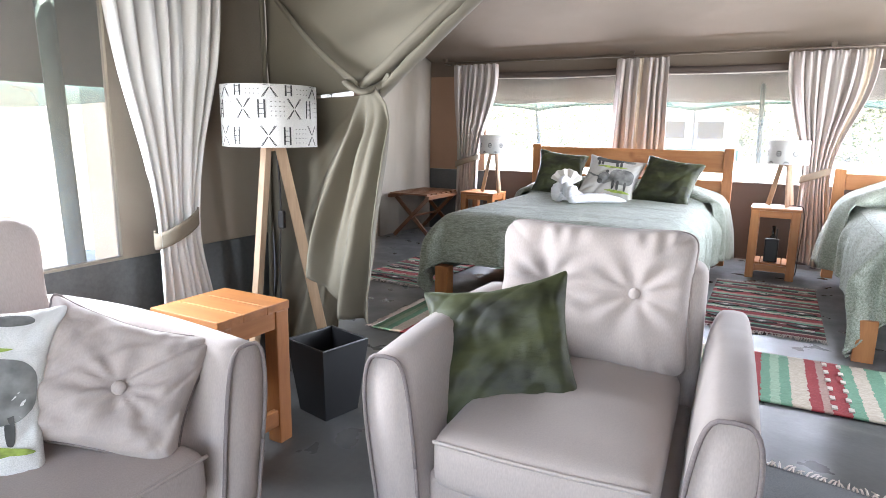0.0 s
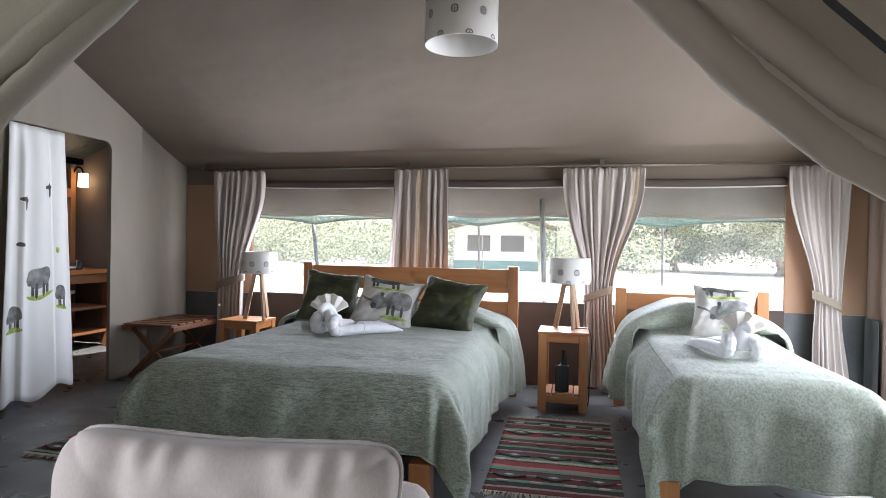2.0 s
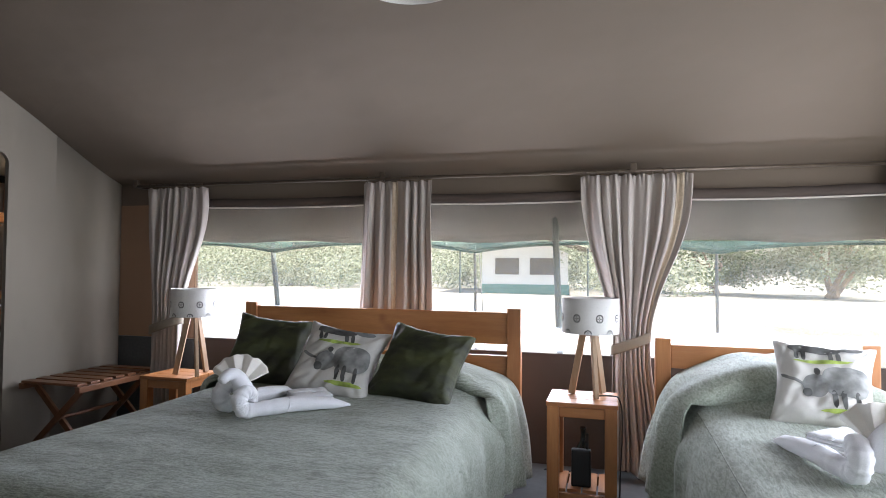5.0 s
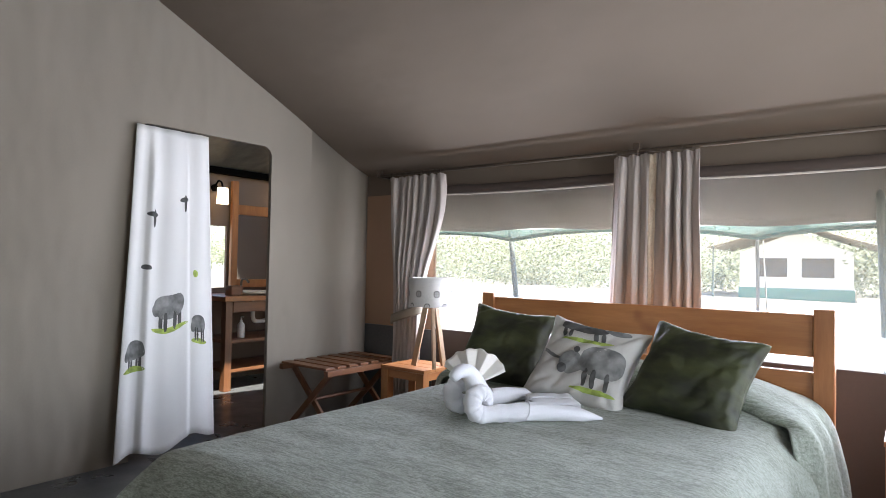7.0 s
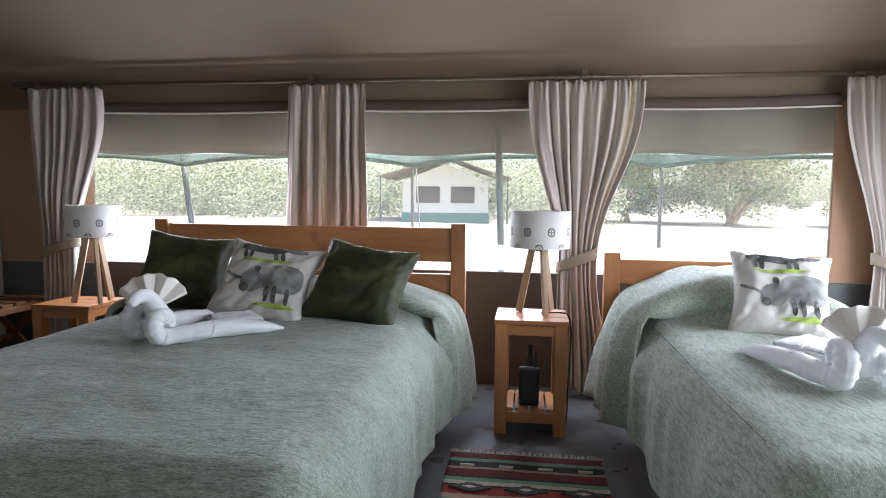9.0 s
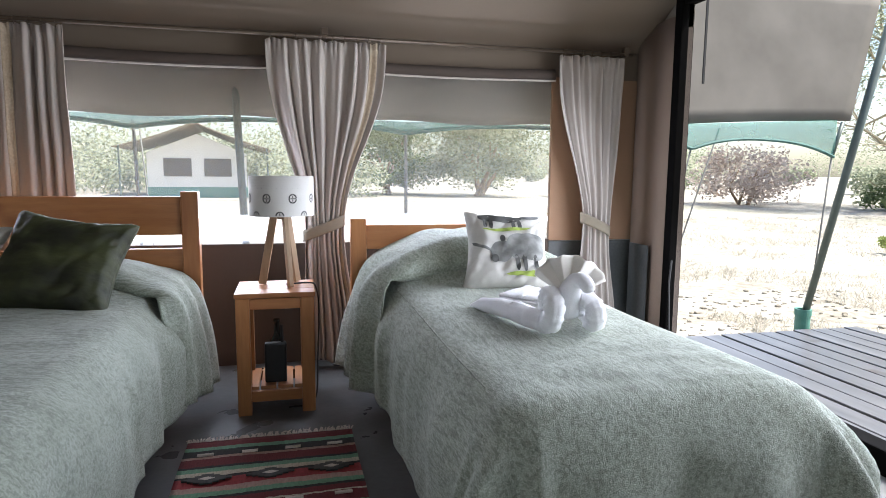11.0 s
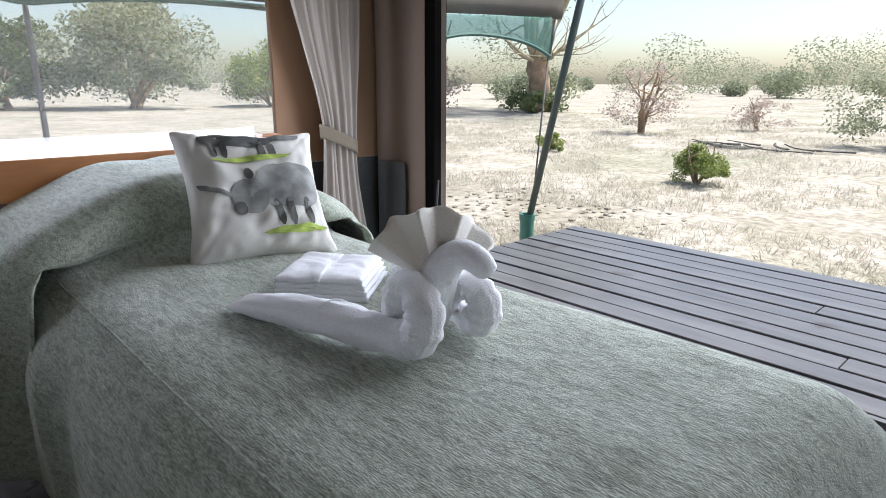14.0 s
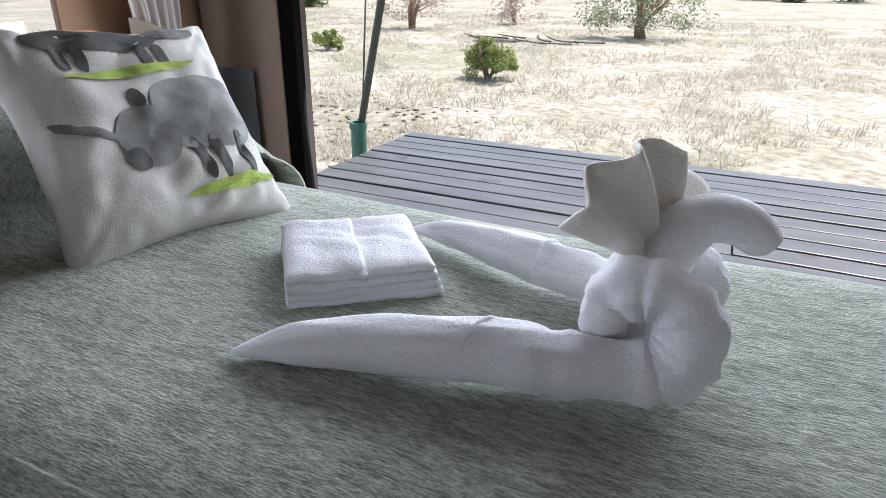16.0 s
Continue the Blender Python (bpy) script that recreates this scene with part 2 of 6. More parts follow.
M["leaf_grey"] = leaf_material("grey_green_leaves", (0.18, 0.21, 0.12), (0.44, 0.46, 0.33))
M["leaf_dark"] = leaf_material("dark_green_leaves", (0.07, 0.10, 0.04), (0.16, 0.20, 0.085))
M["leaf_bright"] = leaf_material("bright_green_leaves", (0.14, 0.18, 0.045), (0.36, 0.42, 0.15))
M["leaf_dry"] = leaf_material("dry_thorn_twigs", (0.36, 0.29, 0.25), (0.60, 0.52, 0.46))
M["grass"] = leaf_material("dry_grass", (0.38, 0.35, 0.28), (0.60, 0.56, 0.48))
M["bark"] = plain("acacia_bark", (0.30, 0.21, 0.14), 0.9, 0, 0.35, 3)
M["bark_pale"] = plain("pale_acacia_bark", (0.42, 0.36, 0.25), 0.9, 0, 0.3, 3)


def screen_material():
    m = bpy.data.materials.new("insect_screen")
    m.use_nodes = True
    n, l = m.node_tree.nodes, m.node_tree.links
    n.remove(n["Principled BSDF"])
    t, d, x = n.new("ShaderNodeBsdfTransparent"), n.new("ShaderNodeBsdfTranslucent"), n.new("ShaderNodeMixShader")
    d.inputs["Color"].default_value = (0.90, 0.90, 0.90, 1)
    x.inputs["Fac"].default_value = 0.13
    l.new(t.outputs[0], x.inputs[1]), l.new(d.outputs[0], x.inputs[2])
    l.new(x.outputs[0], n["Material Output"].inputs["Surface"])
    return m


def thin_sheet(name, col, opacity, translucent=0.5):
    """Thin fly-sheet cloth that lets part of the light through."""
    m = bpy.data.materials.new(name)
    m.use_nodes = True
    n, l = m.node_tree.nodes, m.node_tree.links
    n.remove(n["Principled BSDF"])
    f = noise_tex(n, l, coords(n), 2.5, 4)
    c = ramp(n, l, f, [(0.3, tuple(v * 0.85 for v in col)), (0.7, tuple(min(1, v * 1.12) for v in col))])
    d, tr, mx = n.new("ShaderNodeBsdfDiffuse"), n.new("ShaderNodeBsdfTranslucent"), n.new("ShaderNodeMixShader")
    l.new(c, d.inputs["Color"]), l.new(c, tr.inputs["Color"])
    mx.inputs["Fac"].default_value = translucent
    l.new(d.outputs[0], mx.inputs[1]), l.new(tr.outputs[0], mx.inputs[2])
    t, x = n.new("ShaderNodeBsdfTransparent"), n.new("ShaderNodeMixShader")
    x.inputs["Fac"].default_value = opacity
    l.new(t.outputs[0], x.inputs[1]), l.new(mx.outputs[0], x.inputs[2])
    l.new(x.outputs[0], n["Material Output"].inputs["Surface"])
    return m


M["screen"] = screen_material()
M["fly_grey"] = thin_sheet("grey_fly_sheet", (0.20, 0.187, 0.168), 1.0, 0.25)
M["fly_green"] = thin_sheet("green_fly_valance", (0.20, 0.40, 0.36), 0.5, 0.7)
M["fly_edge"] = plain("dark_green_binding", (0.05, 0.13, 0.115), 0.7)
m, n, l, b = node_mat("mirror_glass", 0.02, 1.0)
b.inputs["Base Color"].default_value = (0.85, 0.87, 0.86, 1)
M["mirror"] = m
m, n, l, b = node_mat("clear_glass", 0.03)
b.inputs["Transmission Weight"].default_value = 1.0
M["glass"] = m
m, n, l, b = node_mat("lit_frosted_shade", 0.6)
b.inputs["Base Color"].default_value = (0.8, 0.7, 0.55, 1)
b.inputs["Emission Color"].default_value = (1.0, 0.78, 0.5, 1)
b.inputs["Emission Strength"].default_value = 1.6
M["lit_shade"] = m

# ---- mesh helpers ----
def put(name, mesh, mat, parent=None, label=""):
    ob = new(name, mesh)
    if mat and not mesh.materials:
        mesh.materials.append(mat)
    if parent:
        ob.parent = parent
    if label:
        ob["label"] = label
    return ob


def part(name, bm, mat, parent=None, label="", smooth=False):
    bmesh.ops.recalc_face_normals(bm, faces=bm.faces)
    me = bpy.data.meshes.new(name)
    bm.to_mesh(me)
    bm.free()
    if smooth:
        me.polygons.foreach_set("use_smooth", [True] * len(me.polygons))
    return put(name, me, mat, parent, label)


def thing(name, at, label, category, group="", kind=""):
    ob = new(name)
    ob.empty_display_size = 0.1
    ob.matrix_world = at if isinstance(at, Matrix) else Matrix.Translation(at)
    return tagged(ob, label, category, group, kind)


def add_box(bm, lo, hi, bev=0.0, m=None):
    c = [(a + b2) / 2 for a, b2 in zip(lo, hi)]
    s = [abs(b2 - a) for a, b2 in zip(lo, hi)]
    mat = Matrix.Translation(c) @ Matrix.Diagonal((*s, 1))
    g = bmesh.ops.create_cube(bm, size=1.0, matrix=(m @ mat) if m else mat)
    if bev:
        es = list({e for v in g["verts"] for e in v.link_edges})
        bmesh.ops.bevel(bm, geom=es, offset=bev, segments=2, affect="EDGES", profile=0.6)


def box(lo, hi, bev=0.004):
    bm = bmesh.new()
    add_box(bm, lo, hi, bev)
    return bm


def bar(a, b2, w, d, bev=0.004, side=(0, 1, 0)):
    """A square-cut batten from a to b2."""
    a, b2 = Vector(a), Vector(b2)
    z = (b2 - a).normalized()
    x = Vector(side).cross(z).normalized()
    y = z.cross(x)
    m = Matrix((x, y, z)).transposed().to_4x4()
    m.translation = a
    bm = bmesh.new()
    add_box(bm, (-w / 2, -d / 2, 0), (w / 2, d / 2, (b2 - a).length), bev, m)
    return bm


def add_tube(bm, pts, radii, seg=10, squash=None, cap=True, wob=0.0):
    pts = [Vector(p) for p in pts]
    if not hasattr(radii, "__len__"):
        radii = [radii] * len(pts)
    rings, up = [], None
    for i, p in enumerate(pts):
        d = (pts[min(i + 1, len(pts) - 1)] - pts[max(i - 1, 0)]).normalized()
        if up is None:
            up = Vector((0, 0, 1)) if abs(d.z) < 0.9 else Vector((0, 1, 0))
        up = (up - d * up.dot(d)).normalized()
        sd = d.cross(up)
        ring = []
        for k in range(seg):
            an = 2 * math.pi * k / seg
            r = radii[i] * (1 + (wob * noise.noise(p * 14 + Vector((k * 0.9, 0, 0))) if wob else 0))
            ring.append(bm.verts.new(p + sd * math.cos(an) * r + up * math.sin(an) * r * (squash or 1)))
        rings.append(ring)
    for r0, r1 in zip(rings, rings[1:]):
        for k in range(seg):
            bm.faces.new((r0[k], r0[(k + 1) % seg], r1[(k + 1) % seg], r1[k]))
    if cap:
        bm.faces.new(rings[0][::-1]), bm.faces.new(rings[-1])


def tube(pts, radii, seg=10, **kw):
    bm = bmesh.new()
    add_tube(bm, pts, radii, seg, **kw)
    return bm


def spline(pts, steps=8):
    """A smooth curve through points."""
    p = [Vector(q) for q in pts]
    p = [2 * p[0] - p[1]] + p + [2 * p[-1] - p[-2]]
    out = []
    for i in range(1, len(p) - 2):
        for k in range(steps):
            t = k / steps
            out.append(0.5 * (2 * p[i] + (p[i + 1] - p[i - 1]) * t + (2 * p[i - 1] - 5 * p[i] + 4 * p[i + 1] - p[i + 2]) * t * t
                              + (3 * p[i] - p[i - 1] - 3 * p[i + 1] + p[i + 2]) * t ** 3))
    out.append(p[-2])
    return out


def sheet(f, nu, nv, thick=0.0):
    """A cloth surface f(u, v), u and v from 0 to 1, with a thickness."""
    vs = [Vector(f(i / nu, j / nv)) for j in range(nv + 1) for i in range(nu + 1)]
    bm = bmesh.new()
    top = [bm.verts.new(v) for v in vs]
    w = nu + 1
    for j in range(nv):
        for i in range(nu):
            bm.faces.new((top[j * w + i], top[j * w + i + 1], top[(j + 1) * w + i + 1], top[(j + 1) * w + i]))
    if thick:
        bm.normal_update()
        back = [bm.verts.new(v.co - v.normal * thick) for v in top]
        for j in range(nv):
            for i in range(nu):
                bm.faces.new((back[j * w + i], back[(j + 1) * w + i], back[(j + 1) * w + i + 1], back[j * w + i + 1]))
        rim = [i for i in range(w)] + [j * w + nu for j in range(1, nv + 1)] + [nv * w + i for i in range(nu - 1, -1, -1)] + [j * w for j in range(nv - 1, 0, -1)]
        for a, c in zip(rim, rim[1:] + rim[:1]):
            bm.faces.new((top[a], back[a], back[c], top[c]))
    return bm


def lathe(profile, seg=24, cap=True):
    bm = bmesh.new()
    rings = [[bm.verts.new((r * math.cos(2 * math.pi * k / seg), r * math.sin(2 * math.pi * k / seg), z)) for k in range(seg)] for r, z in profile]
    for a, c in zip(rings, rings[1:]):
        for k in range(seg):
            bm.faces.new((a[k], a[(k + 1) % seg], c[(k + 1) % seg], c[k]))
    if cap:
        bm.faces.new(rings[0][::-1]), bm.faces.new(rings[-1])
    return bm


def sm(a, b2, x):
    t = max(0.0, min(1.0, (x - a) / (b2 - a)))
    return t * t * (3 - 2 * t)


def lerp(a, b2, t):
    return a + (b2 - a) * t


def curve_at(keys, t):
    """Linear interpolation in a short table of (t, value)."""
    for (t0, a), (t1, c) in zip(keys, keys[1:]):
        if t <= t1:
            return a + (c - a) * max(0.0, (t - t0) / (t1 - t0))
    return keys[-1][1]


# ---- the plan ----
XL, XR, YW = -2.43, 3.50, 6.22          # bedroom: bathroom wall, door wall, window wall
XLL, YD, YF = -0.93, 2.28, -1.90        # lounge: window wall, divider, entrance wall
EAVE, PITCH = 1.93, 0.47
T = 0.03


def roof_z(y):
    return EAVE + PITCH * (YW + 0.08 - y)


def lounge_roof_z(x):
    return 1.80 + 0.40 * min(x - XLL, XR - x)

# ---- structure ----
def structure(name, bm, mat, label, category="wall", smooth=False):
    return tagged(part(name, bm, mat, smooth=smooth), label, category, kind="structure")


def pierced(axis, at, lo, hi, holes, thick=T):
    """A wall slab across x or y, with rectangular holes through it. lo, hi and holes in (along, z)."""
    us = sorted({lo[0], hi[0], *[h[0] for h in holes], *[h[1] for h in holes]})
    zs = sorted({lo[1], hi[1], *[h[2] for h in holes], *[h[3] for h in holes]})
    bm = bmesh.new()
    for u0, u1 in zip(us, us[1:]):
        for z0, z1 in zip(zs, zs[1:]):
            uc, zc = (u0 + u1) / 2, (z0 + z1) / 2
            if any(h[0] < uc < h[1] and h[2] < zc < h[3] for h in holes):
                continue
            if axis == "y":
                add_box(bm, (u0, at, z0), (u1, at + thick, z1))
            else:
                add_box(bm, (at, u0, z0), (at + thick, u1, z1))
    return bm


def prism(axis, at, outline, thick=T):
    """A slab with the given outline (along, z), for gables."""
    bm = bmesh.new()
    for off in (0, thick):
        vs = [bm.verts.new((u, at + off, z) if axis == "y" else (at + off, u, z)) for u, z in outline]
        bm.faces.new(vs)
    bm.verts.ensure_lookup_table()
    k = len(outline)
    for i in range(k):
        j = (i + 1) % k
        bm.faces.new((bm.verts[i], bm.verts[j], bm.verts[k + j], bm.verts[k + i]))
    return bm


WX0, WX1, WZ0, WZ1 = -1.63, 2.91, 0.70, 1.70
structure("floor", box((-4.25, YF, -0.10), (XR + 0.03, YW + 0.05, 0.0), 0), M["floor"], "grey painted groundsheet floor inside the tent", "floor")
structure("wall_north_upper", box((XL, YW, WZ1), (XR, YW + T, 1.93), 0), M["canvas_roof"], "canvas strip of tent wall above the windows")
structure("wall_north_below", box((WX0, YW, 0.0), (WX1, YW + T, WZ0), 0), M["brown_wall"], "brown canvas tent wall under the windows")
structure("wall_north_west", box((XL, YW, 0.69), (WX0, YW + T, WZ1), 0), M["terracotta"], "terracotta canvas tent wall beside the window")
structure("wall_north_west_band", box((XL, YW - 0.003, 0.0), (WX0, YW + T, 0.687), 0), M["dark_band"], "dark vinyl band along the foot of the tent wall")
structure("wall_north_east", box((WX1, YW, 0.69), (XR, YW + T, WZ1), 0), M["terracotta"], "brown canvas tent wall between window and door")
structure("wall_north_east_band", box((WX1, YW - 0.003, 0.0), (XR, YW + T, 0.687), 0), M["dark_band"], "dark vinyl band along the foot of the tent wall")

structure("wall_north_corner", sheet(lambda u, v: (XL - 0.006 + 0.119 * u ** 2.4, lerp(5.62, YW - 0.004, u), v * (roof_z(lerp(5.62, YW, u)) - 0.005)), 20, 4, -0.004), M["canvas"], "pale canvas rounding the tent's corner", "wall", True)
BD0, BD1, BDZ = 4.43, 5.37, 1.97
structure("wall_west", pierced("x", XL - T, (YD, 0.0), (YW + T, EAVE), [(BD0, BD1, 0.0, BDZ if BDZ < EAVE else EAVE)]), M["canvas"], "pale canvas end wall of the tent with bathroom doorway")
structure("wall_west_gable", prism("x", XL - T, [(YD, EAVE), (BD0, EAVE), (BD0, BDZ), (BD1, BDZ), (BD1, EAVE), (YW + 0.08, EAVE), (YD, roof_z(YD) + 0.02)]), M["canvas"], "pale canvas gable above the bathroom doorway")
def corner_fillet(y, s):
    """Canvas that rounds an upper corner of the doorway."""
    r, z = 0.07, BDZ
    arc = [(y + s * r * (1 - math.sin(q)), z - r * (1 - math.cos(q))) for q in [k * math.pi / 16 for k in range(9)]]
    return prism("x", XL - T + 0.002, [(y, z)] + arc, T - 0.004)


structure("wall_west_corner", corner_fillet(BD1, -1), M["canvas"], "canvas rounding the doorway's upper corner")
structure("wall_west_corner_curtain", corner_fillet(BD0, 1), M["canvas"], "canvas rounding the doorway's upper corner")
structure("wall_east", pierced("x", XR, (YF, 0.0), (YW + T, EAVE), [(3.0, 5.735, 0.09, EAVE)]), M["brown_wall"], "brown canvas tent wall with wide screened door")
structure("wall_east_gable", prism("x", XR, [(YD, EAVE), (3.0, EAVE), (3.0, 2.1), (5.735, 2.1), (5.735, EAVE), (YW + 0.08, EAVE), (YD, roof_z(YD) + 0.02)]), M["canvas"], "canvas gable above the screened door")
structure("wall_south", pierced("y", YD, (XL, 0.0), (XLL, 3.5), []), M["canvas"], "canvas wall beside the lounge", )
structure("wall_south_gable", prism("y", YD, [(XLL, 1.80), (1.285, lounge_roof_z(1.285)), (XR, 1.80), (XR, roof_z(YD) + 0.02), (XLL, roof_z(YD) + 0.02)]), M["canvas"], "canvas gable between lounge roof and ridge")
LW0, LW1, LWZ0, LWZ1 = 0.10, 1.46, 0.63, 1.68
structure("wall_lounge_west", pierced("x", XLL - T, (YF, 0.60), (YD, 1.82), [(LW0, LW1, LWZ0, LWZ1)]), M["canvas"], "canvas lounge wall with window")
structure("wall_lounge_west_band", box((XLL - T, YF, 0.0), (XLL + 0.004, YD, 0.62), 0), M["dark_band"], "dark vinyl band along the foot of the lounge wall")
structure("wall_entrance", pierced("y", YF - T, (XLL, 0.0), (XR, 2.72), [(-0.35, 2.85, 0.0, 2.0)]), M["canvas"], "canvas entrance wall with wide opening")


def roof_bedroom():
    def f(u, v):
        x, y = lerp(XL - 0.05, XR + 0.05, u), lerp(YW + 0.10, YD, v)
        sag = 0.004 * noise.noise(Vector((x * 3.2, y * 2.1, 4))) + 0.035 * math.sin(math.pi * v) + 0.012 * noise.noise(Vector((x * 0.9, y * 1.1, 0)))
        sag += 0.010 * (1 - abs(math.sin((x - 0.15) / 1.8 * math.pi))) * math.sin(math.pi * v)
        return (x, y, roof_z(y) - sag * 0.8 - 0.085 * math.exp(-((YW + 0.1 - y) / 0.38) ** 2))
    return sheet(f, 90, 50, -0.02)


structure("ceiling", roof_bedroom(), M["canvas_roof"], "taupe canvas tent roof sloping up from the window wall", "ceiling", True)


def lounge_slope(a, c):
    return sheet(lambda u, v: (lerp(a, c, u), lerp(YF, YD - 0.003, v), lounge_roof_z(lerp(a, c, u)) - 0.02 * math.sin(math.pi * u) * math.sin(math.pi * v)), 24, 24, 0.02)


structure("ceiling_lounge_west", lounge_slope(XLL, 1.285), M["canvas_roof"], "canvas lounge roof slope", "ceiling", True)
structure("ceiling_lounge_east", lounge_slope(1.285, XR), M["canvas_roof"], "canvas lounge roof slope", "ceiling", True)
bm = bmesh.new()
for sx in (-1.65, 0.15, 1.95):
    for k in range(24):
        y0, y1 = lerp(YW, 3.0, k / 24), lerp(YW, 3.0, (k + 1) / 24)
        for y, yy in ((y0, y1),):
            q = []
            for xx, yv in ((sx - 0.007, y), (sx + 0.007, y), (sx + 0.007, yy), (sx - 0.007, yy)):
                v_ = (YW + 0.10 - yv) / (YW + 0.10 - YD)
                sag = 0.035 * math.sin(math.pi * v_) + 0.012 * noise.noise(Vector((xx * 0.9, yv * 1.1, 0))) + 0.010 * (1 - abs(math.sin((xx - 0.15) / 1.8 * math.pi))) * math.sin(math.pi * v_)
                q.append(bm.verts.new((xx, yv, roof_z(yv) - sag * 0.8 - 0.006)))
            bm.faces.new(q)
structure("ceiling_seams", bm, M["brown_mid"], "sewn seams of the canvas roof", "trim")

# screens in the openings
def screen(name, lo, hi, label):
    ob = structure(name, box(lo, hi, 0), M["screen"], label, "window")
    ob.visible_shadow = False
    return ob


screen("window_1", (WX0, YW + 0.012, WZ0), (WX1, YW + 0.013, WZ1), "long mosquito-screened tent window without glass")
screen("window_2", (XLL - 0.016, LW0, LWZ0), (XLL - 0.015, LW1, LWZ1), "mosquito-screened lounge window")

# screen door frame
door = thing("door_1", (XR, 0, 0), "dark framed screen door opening onto the deck", "door", kind="structure")
part("door_post", box((-0.045, 5.735, 0.0), (0.035, 5.80, 2.1), 0.006), M["black_metal"], door)
part("door_post", box((-0.035, 2.95, 0.0), (0.035, 3.0, 2.1), 0.006), M["black_metal"], door)
part("door_sill", box((-0.05, 3.0, 0.0), (0.045, 5.735, 0.10), 0.008), M["black_metal"], door)
part("door_head", box((-0.035, 3.0, 2.05), (0.035, 5.735, 2.1), 0.006), M["black_metal"], door)
bm = bmesh.new()
add_tube(bm, [(-0.05, 5.70, 0.62), (-0.06, 5.70, 0.5), (-0.05, 5.69, 0.2)], 0.006, 6)
part("zip_pull", bm, M["strap_black"], door)
structure("wall_east_fold", sheet(lambda u, v: (XR - 0.02 - 0.018 * (0.5 + 0.5 * math.sin(u * 9)), lerp(5.81, 6.18, u), lerp(0.0, 2.0, v)), 50, 6, 0.006), M["brown_mid"], "gathered brown canvas beside the screen door", "wall", True)
structure("wall_east_fold_patch", sheet(lambda u, v: (XR - 0.06, lerp(5.93, 6.14, u), lerp(0.0, 0.68, v)), 4, 4, 0.006), M["dark_band"], "dark vinyl patch at the foot of the canvas wall", "wall")

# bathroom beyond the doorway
# Brown on the west and north walls puts the bathroom's dimness into colour.
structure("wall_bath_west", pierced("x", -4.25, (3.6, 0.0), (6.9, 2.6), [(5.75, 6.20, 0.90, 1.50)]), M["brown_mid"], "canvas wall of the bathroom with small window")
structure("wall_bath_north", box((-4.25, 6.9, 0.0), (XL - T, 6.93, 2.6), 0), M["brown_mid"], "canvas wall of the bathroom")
structure("wall_bath_south", box((-4.25, 3.57, 0.0), (XL - T, 3.6, 2.6), 0), M["canvas"], "canvas wall of the bathroom")
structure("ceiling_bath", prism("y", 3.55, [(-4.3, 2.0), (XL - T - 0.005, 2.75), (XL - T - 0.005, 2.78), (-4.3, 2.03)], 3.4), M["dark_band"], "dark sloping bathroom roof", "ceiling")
structure("floor_bath", box((-4.25, 6.27, -0.1), (XL - T, 6.9, -0.002), 0), M["floor"], "bathroom floor", "floor")
structure("trim_bath_beam", box((-4.2, 5.0, 2.00), (-4.12, 6.9, 2.06), 0.006), M["black_metal"], "dark roof pole in the bathroom", "trim")

# ---- outdoors ----
def ground_z(x, y):
    d = math.hypot(x - 1, y - 3)
    z = -0.42 + 0.05 * noise.noise(Vector((x * 0.3, y * 0.3, 0))) * min(1, d / 8) + sm(30, 160, d) * 1.2
    return z + 0.25 * noise.noise(Vector((x * 0.04, y * 0.04, 5))) * sm(10, 40, d)


def ground_mesh():
    bm = bmesh.new()
    rings = [0.5] + [4 * 1.13 ** k for k in range(50)]
    seg = 120
    prev = None
    for r in rings:
        ring = [bm.verts.new((1 + r * math.cos(2 * math.pi * k / seg), 3 + r * math.sin(2 * math.pi * k / seg),
                              ground_z(1 + r * math.cos(2 * math.pi * k / seg), 3 + r * math.sin(2 * math.pi * k / seg)))) for k in range(seg)]
        if prev:
            for k in range(seg):
                bm.faces.new((prev[k], prev[(k + 1) % seg], ring[(k + 1) % seg], ring[k]))
        prev = ring
    return bm


structure("ground", ground_mesh(), M["ground"], "dry pale savanna ground with sparse grass", "ground", True)

# the deck: boards laid side by side
deck = thing("deck", (0, 0, 0), "weathered grey wooden deck outside the screen door", "deck", kind="structure")
part("deck_frame", box((3.58, -0.9, -0.38), (5.50, 6.30, -0.10), 0.0), M["black_metal"], deck, "dark deck substructure")
rnd = random.Random(4)
bx = 3.56
while bx < 5.44:
    w = 0.135 + rnd.uniform(-0.004, 0.004)
    cut = rnd.uniform(0.5, 5.0)
    for y0, y1 in ((-1.0, cut - 0.003), (cut + 0.003, 6.34)):
        part("deck_board", box((bx, y0, -0.072), (min(bx + w, 5.53), y1, -0.03 + rnd.uniform(-0.003, 0.003)), 0.005), M["deck_wood"], deck)
    bx += w + 0.019

# fly sheet and poles outside the window wall
def scallop(x):
    """Height of the valance's lower edge: arches that meet at the poles."""
    p = (-1.12, 0.46, 2.04, 3.62)
    for a, c in zip((-2.6,) + p, p):
        if a <= x <= c:
            return 1.352 + 0.06 * (1 - abs(2 * (x - a) / (c - a) - 1) ** 2.4)
    return 1.352


